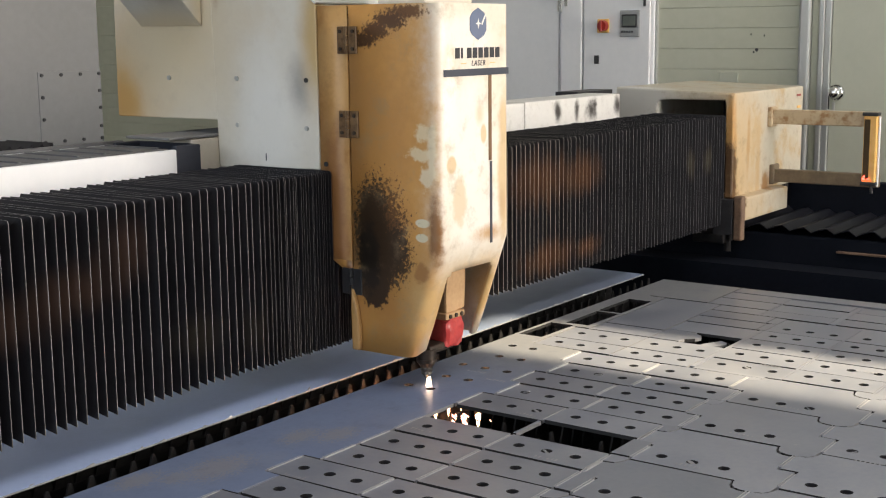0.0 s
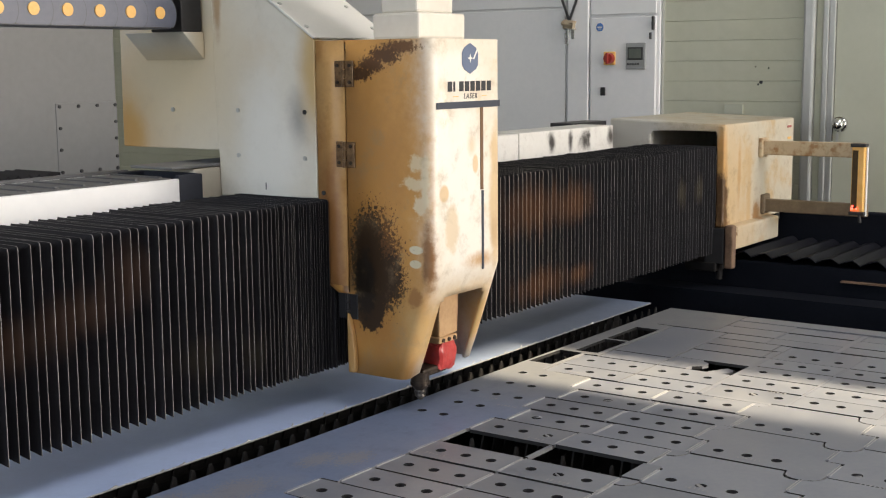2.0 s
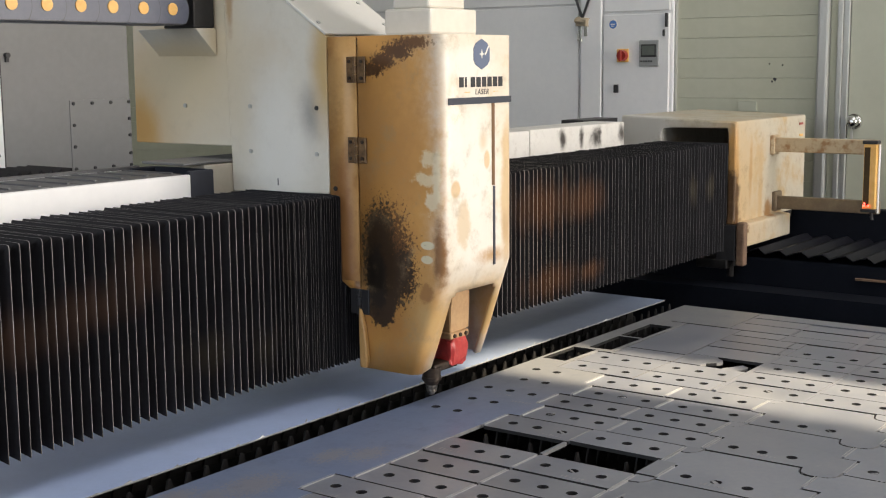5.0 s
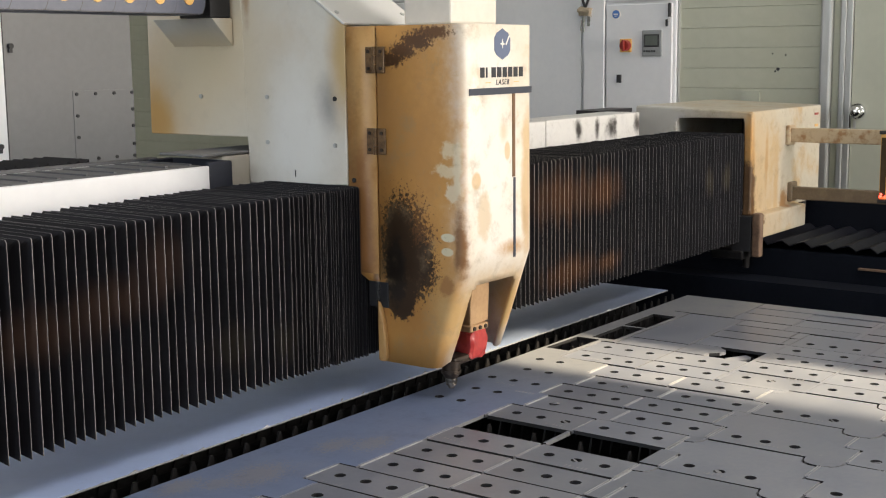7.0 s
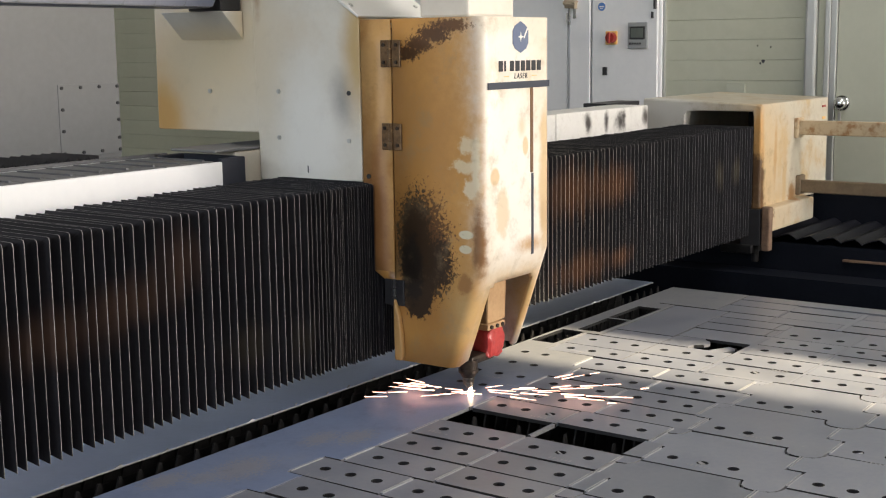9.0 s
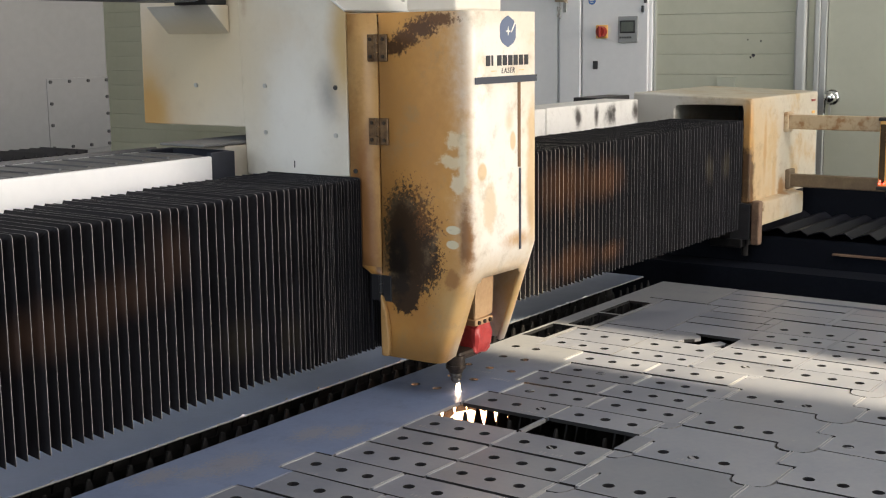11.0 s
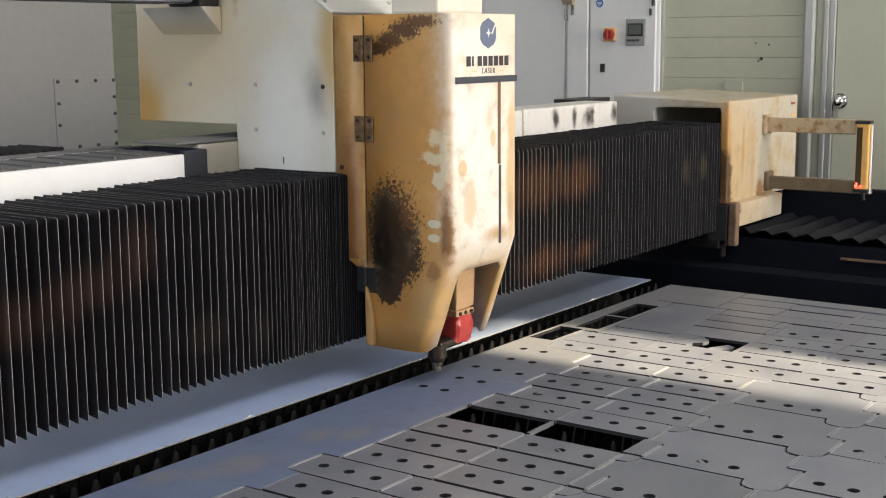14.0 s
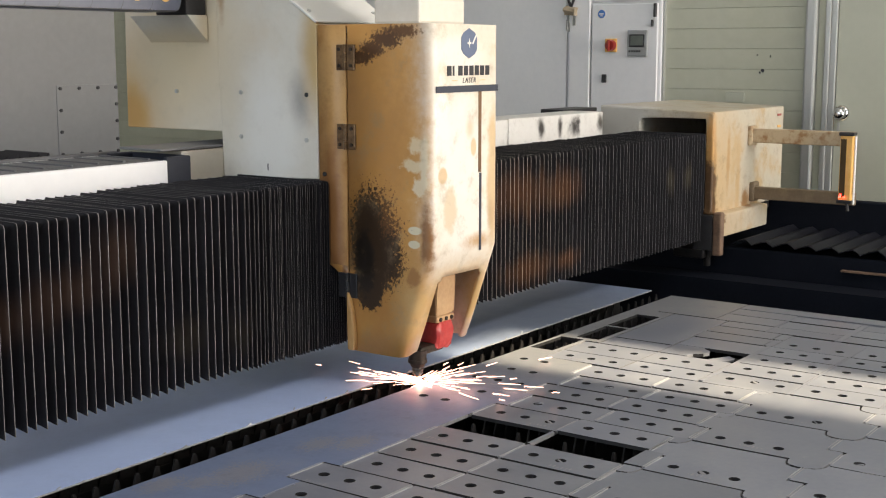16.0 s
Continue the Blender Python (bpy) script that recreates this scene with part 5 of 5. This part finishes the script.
TRAVEL = [  # seconds, head along the beam, gantry along the bed
    (0.0, -0.001, -0.058), (0.5, -0.004, -0.032), (1.0, -0.003, -0.002), (1.5, -0.002, -0.002), (2.0, 0.000, -0.001), (2.5, -0.002, -0.002), (3.0, -0.002, -0.002), (3.5, -0.003, -0.003), (4.0, 0.005, 0.009), (6.5, -0.000, 0.008), (7.0, -0.002, -0.042), (7.5, -0.005, -0.138), (8.0, -0.005, -0.137), (8.5, -0.006, -0.137), (9.0, -0.008, -0.137), (11.5, -0.020, -0.135), (12.0, -0.012, -0.149), (12.5, 0.004, -0.141), (13.0, 0.002, -0.128), (13.5, -0.007, -0.126), (14.0, 0.044, -0.016), (14.5, 0.048, 0.049), (15.0, 0.050, 0.049), (15.5, 0.048, 0.049), (16.0, 0.050, 0.049),
]


def at_time(t):
    """Head and gantry travel at a time, straight between the rows."""
    for (t0, x0, y0), (t1, x1, y1) in zip(TRAVEL, TRAVEL[1:]):
        if t0 <= t <= t1:
            f = (t - t0) / (t1 - t0)
            return x0 + (x1 - x0) * f, y0 + (y1 - y0) * f
    return TRAVEL[-1][1:]


# bursts: start, how wide, centre of heading and half its width in degrees, and how hollow
BURSTS = [(1.27, 1.0, 0, 180, 0.22), (2.27, 0.60, -50, 55, 0.38), (2.28, 0.45, 124, 34, 0.38), (3.44, 0.62, -30, 32, 0.10), (8.02, 0.95, 0, 180, 0.10), (8.89, 0.62, -54, 32, 0.45), (8.90, 0.42, 124, 24, 0.45), (9.13, 0.60, 0, 180, 0.10), (10.2, 0.6, 0, 180, 0.10), (14.915, 0.85, 0, 180, 0.10), (15.87, 0.62, -45, 60, 0.10), (15.88, 0.40, 124, 40, 0.10)]
# the waves of a longer burst follow one another
WAVES = {1.27: 0.085, 2.27: 0.025, 2.28: 0.025, 8.02: 0.05, 14.915: 0.10}
# flame alight: from, to
BURNS = [(0.0, 0.25), (1.28, 1.6), (2.28, 2.75), (3.42, 4.2), (6.2, 6.65), (8.05, 8.45), (8.93, 9.4), (10.1, 13.1), (14.9, 15.3), (15.85, 16.0)]
# slag fire below the sheet: from, to
FIRES = [(0.0, 0.25), (3.85, 4.3), (6.2, 6.6), (10.6, 13.1)]


def motions():
    for ob in (head, chain):
        b = ORIGIN[ob]
        walk(ob, [(t, pose(b.x + x, b.y + y, b.z)) for t, x, y in TRAVEL])
    b = ORIGIN[gantry]
    walk(gantry, [(t, pose(b.x, b.y + y, b.z)) for t, x, y in TRAVEL])
    # the flame drops out of the nozzle while it cuts
    b = ORIGIN[flame]
    rows = []
    ts = sorted({t for t, _, _ in TRAVEL} | {u for a, c in BURNS for u in (a, max(0, a - 0.07), c, min(SECONDS, c + 0.07))})
    for t in ts:
        x, y = at_time(t)
        lit = any(a <= t <= c for a, c in BURNS)
        rows.append((t, pose(b.x + x, b.y + y, b.z + (0.0 if lit else 0.058))))
    walk(flame, rows)
    # the fire below sinks into the trough when the beam is off
    b = ORIGIN[fire]
    rows = []
    for t in sorted({0.0, SECONDS} | {u for a, c in FIRES for u in (max(0.0, a - 0.1), a, c, min(SECONDS, c + 0.1))}):
        x, y = at_time(t)
        lit = any(a <= t <= c for a, c in FIRES)
        rows.append((t, pose(b.x + x, b.y + y, b.z - (0.0 if lit else 0.38))))
    walk(fire, rows)
    b = ORIGIN[shower]
    walk(shower, [(0, pose(*b)), (SECONDS, pose(*b))])
    rest = (-0.06, -0.12, -0.50)
    for i, (ob, a, up, reach) in enumerate(SPARKS):
        rows = [(0, pose(*rest))]
        for start, wide, mid, half, hollow in BURSTS:
            x, y = at_time(start)
            off = (math.degrees(a) - mid + 180) % 360 - 180
            if abs(off) > half:
                continue
            start += (i % 3) * WAVES.get(start, 0.02)
            late = 0.05 * ((reach * 7.3) % 1)
            r = wide * (hollow + (1 - hollow) * reach)
            d = Vector((math.cos(a), math.sin(a), 0))
            t = start + late
            rows.append((t - 0.05, pose(*rest)))
            rows.append((t, pose(x, y, 0.0)))
            for dt, f in ((0.05, 0.42), (0.11, 0.74), (0.22, 1.0)):
                z = up * 1.6 * dt - 1.2 * dt * dt + 0.006
                if t + dt < SECONDS:
                    rows.append((t + dt, pose(x + d.x * r * f, y + d.y * r * f, max(0.0, z))))
            if t + 0.30 < SECONDS:
                rows.append((t + 0.30, pose(*rest)))
        if rows[-1][0] < SECONDS:
            last = rows[-1][1] if rows[-1][0] > 15.5 else pose(*rest)
            rows.append((SECONDS, last))
        walk(ob, rows)


motions()
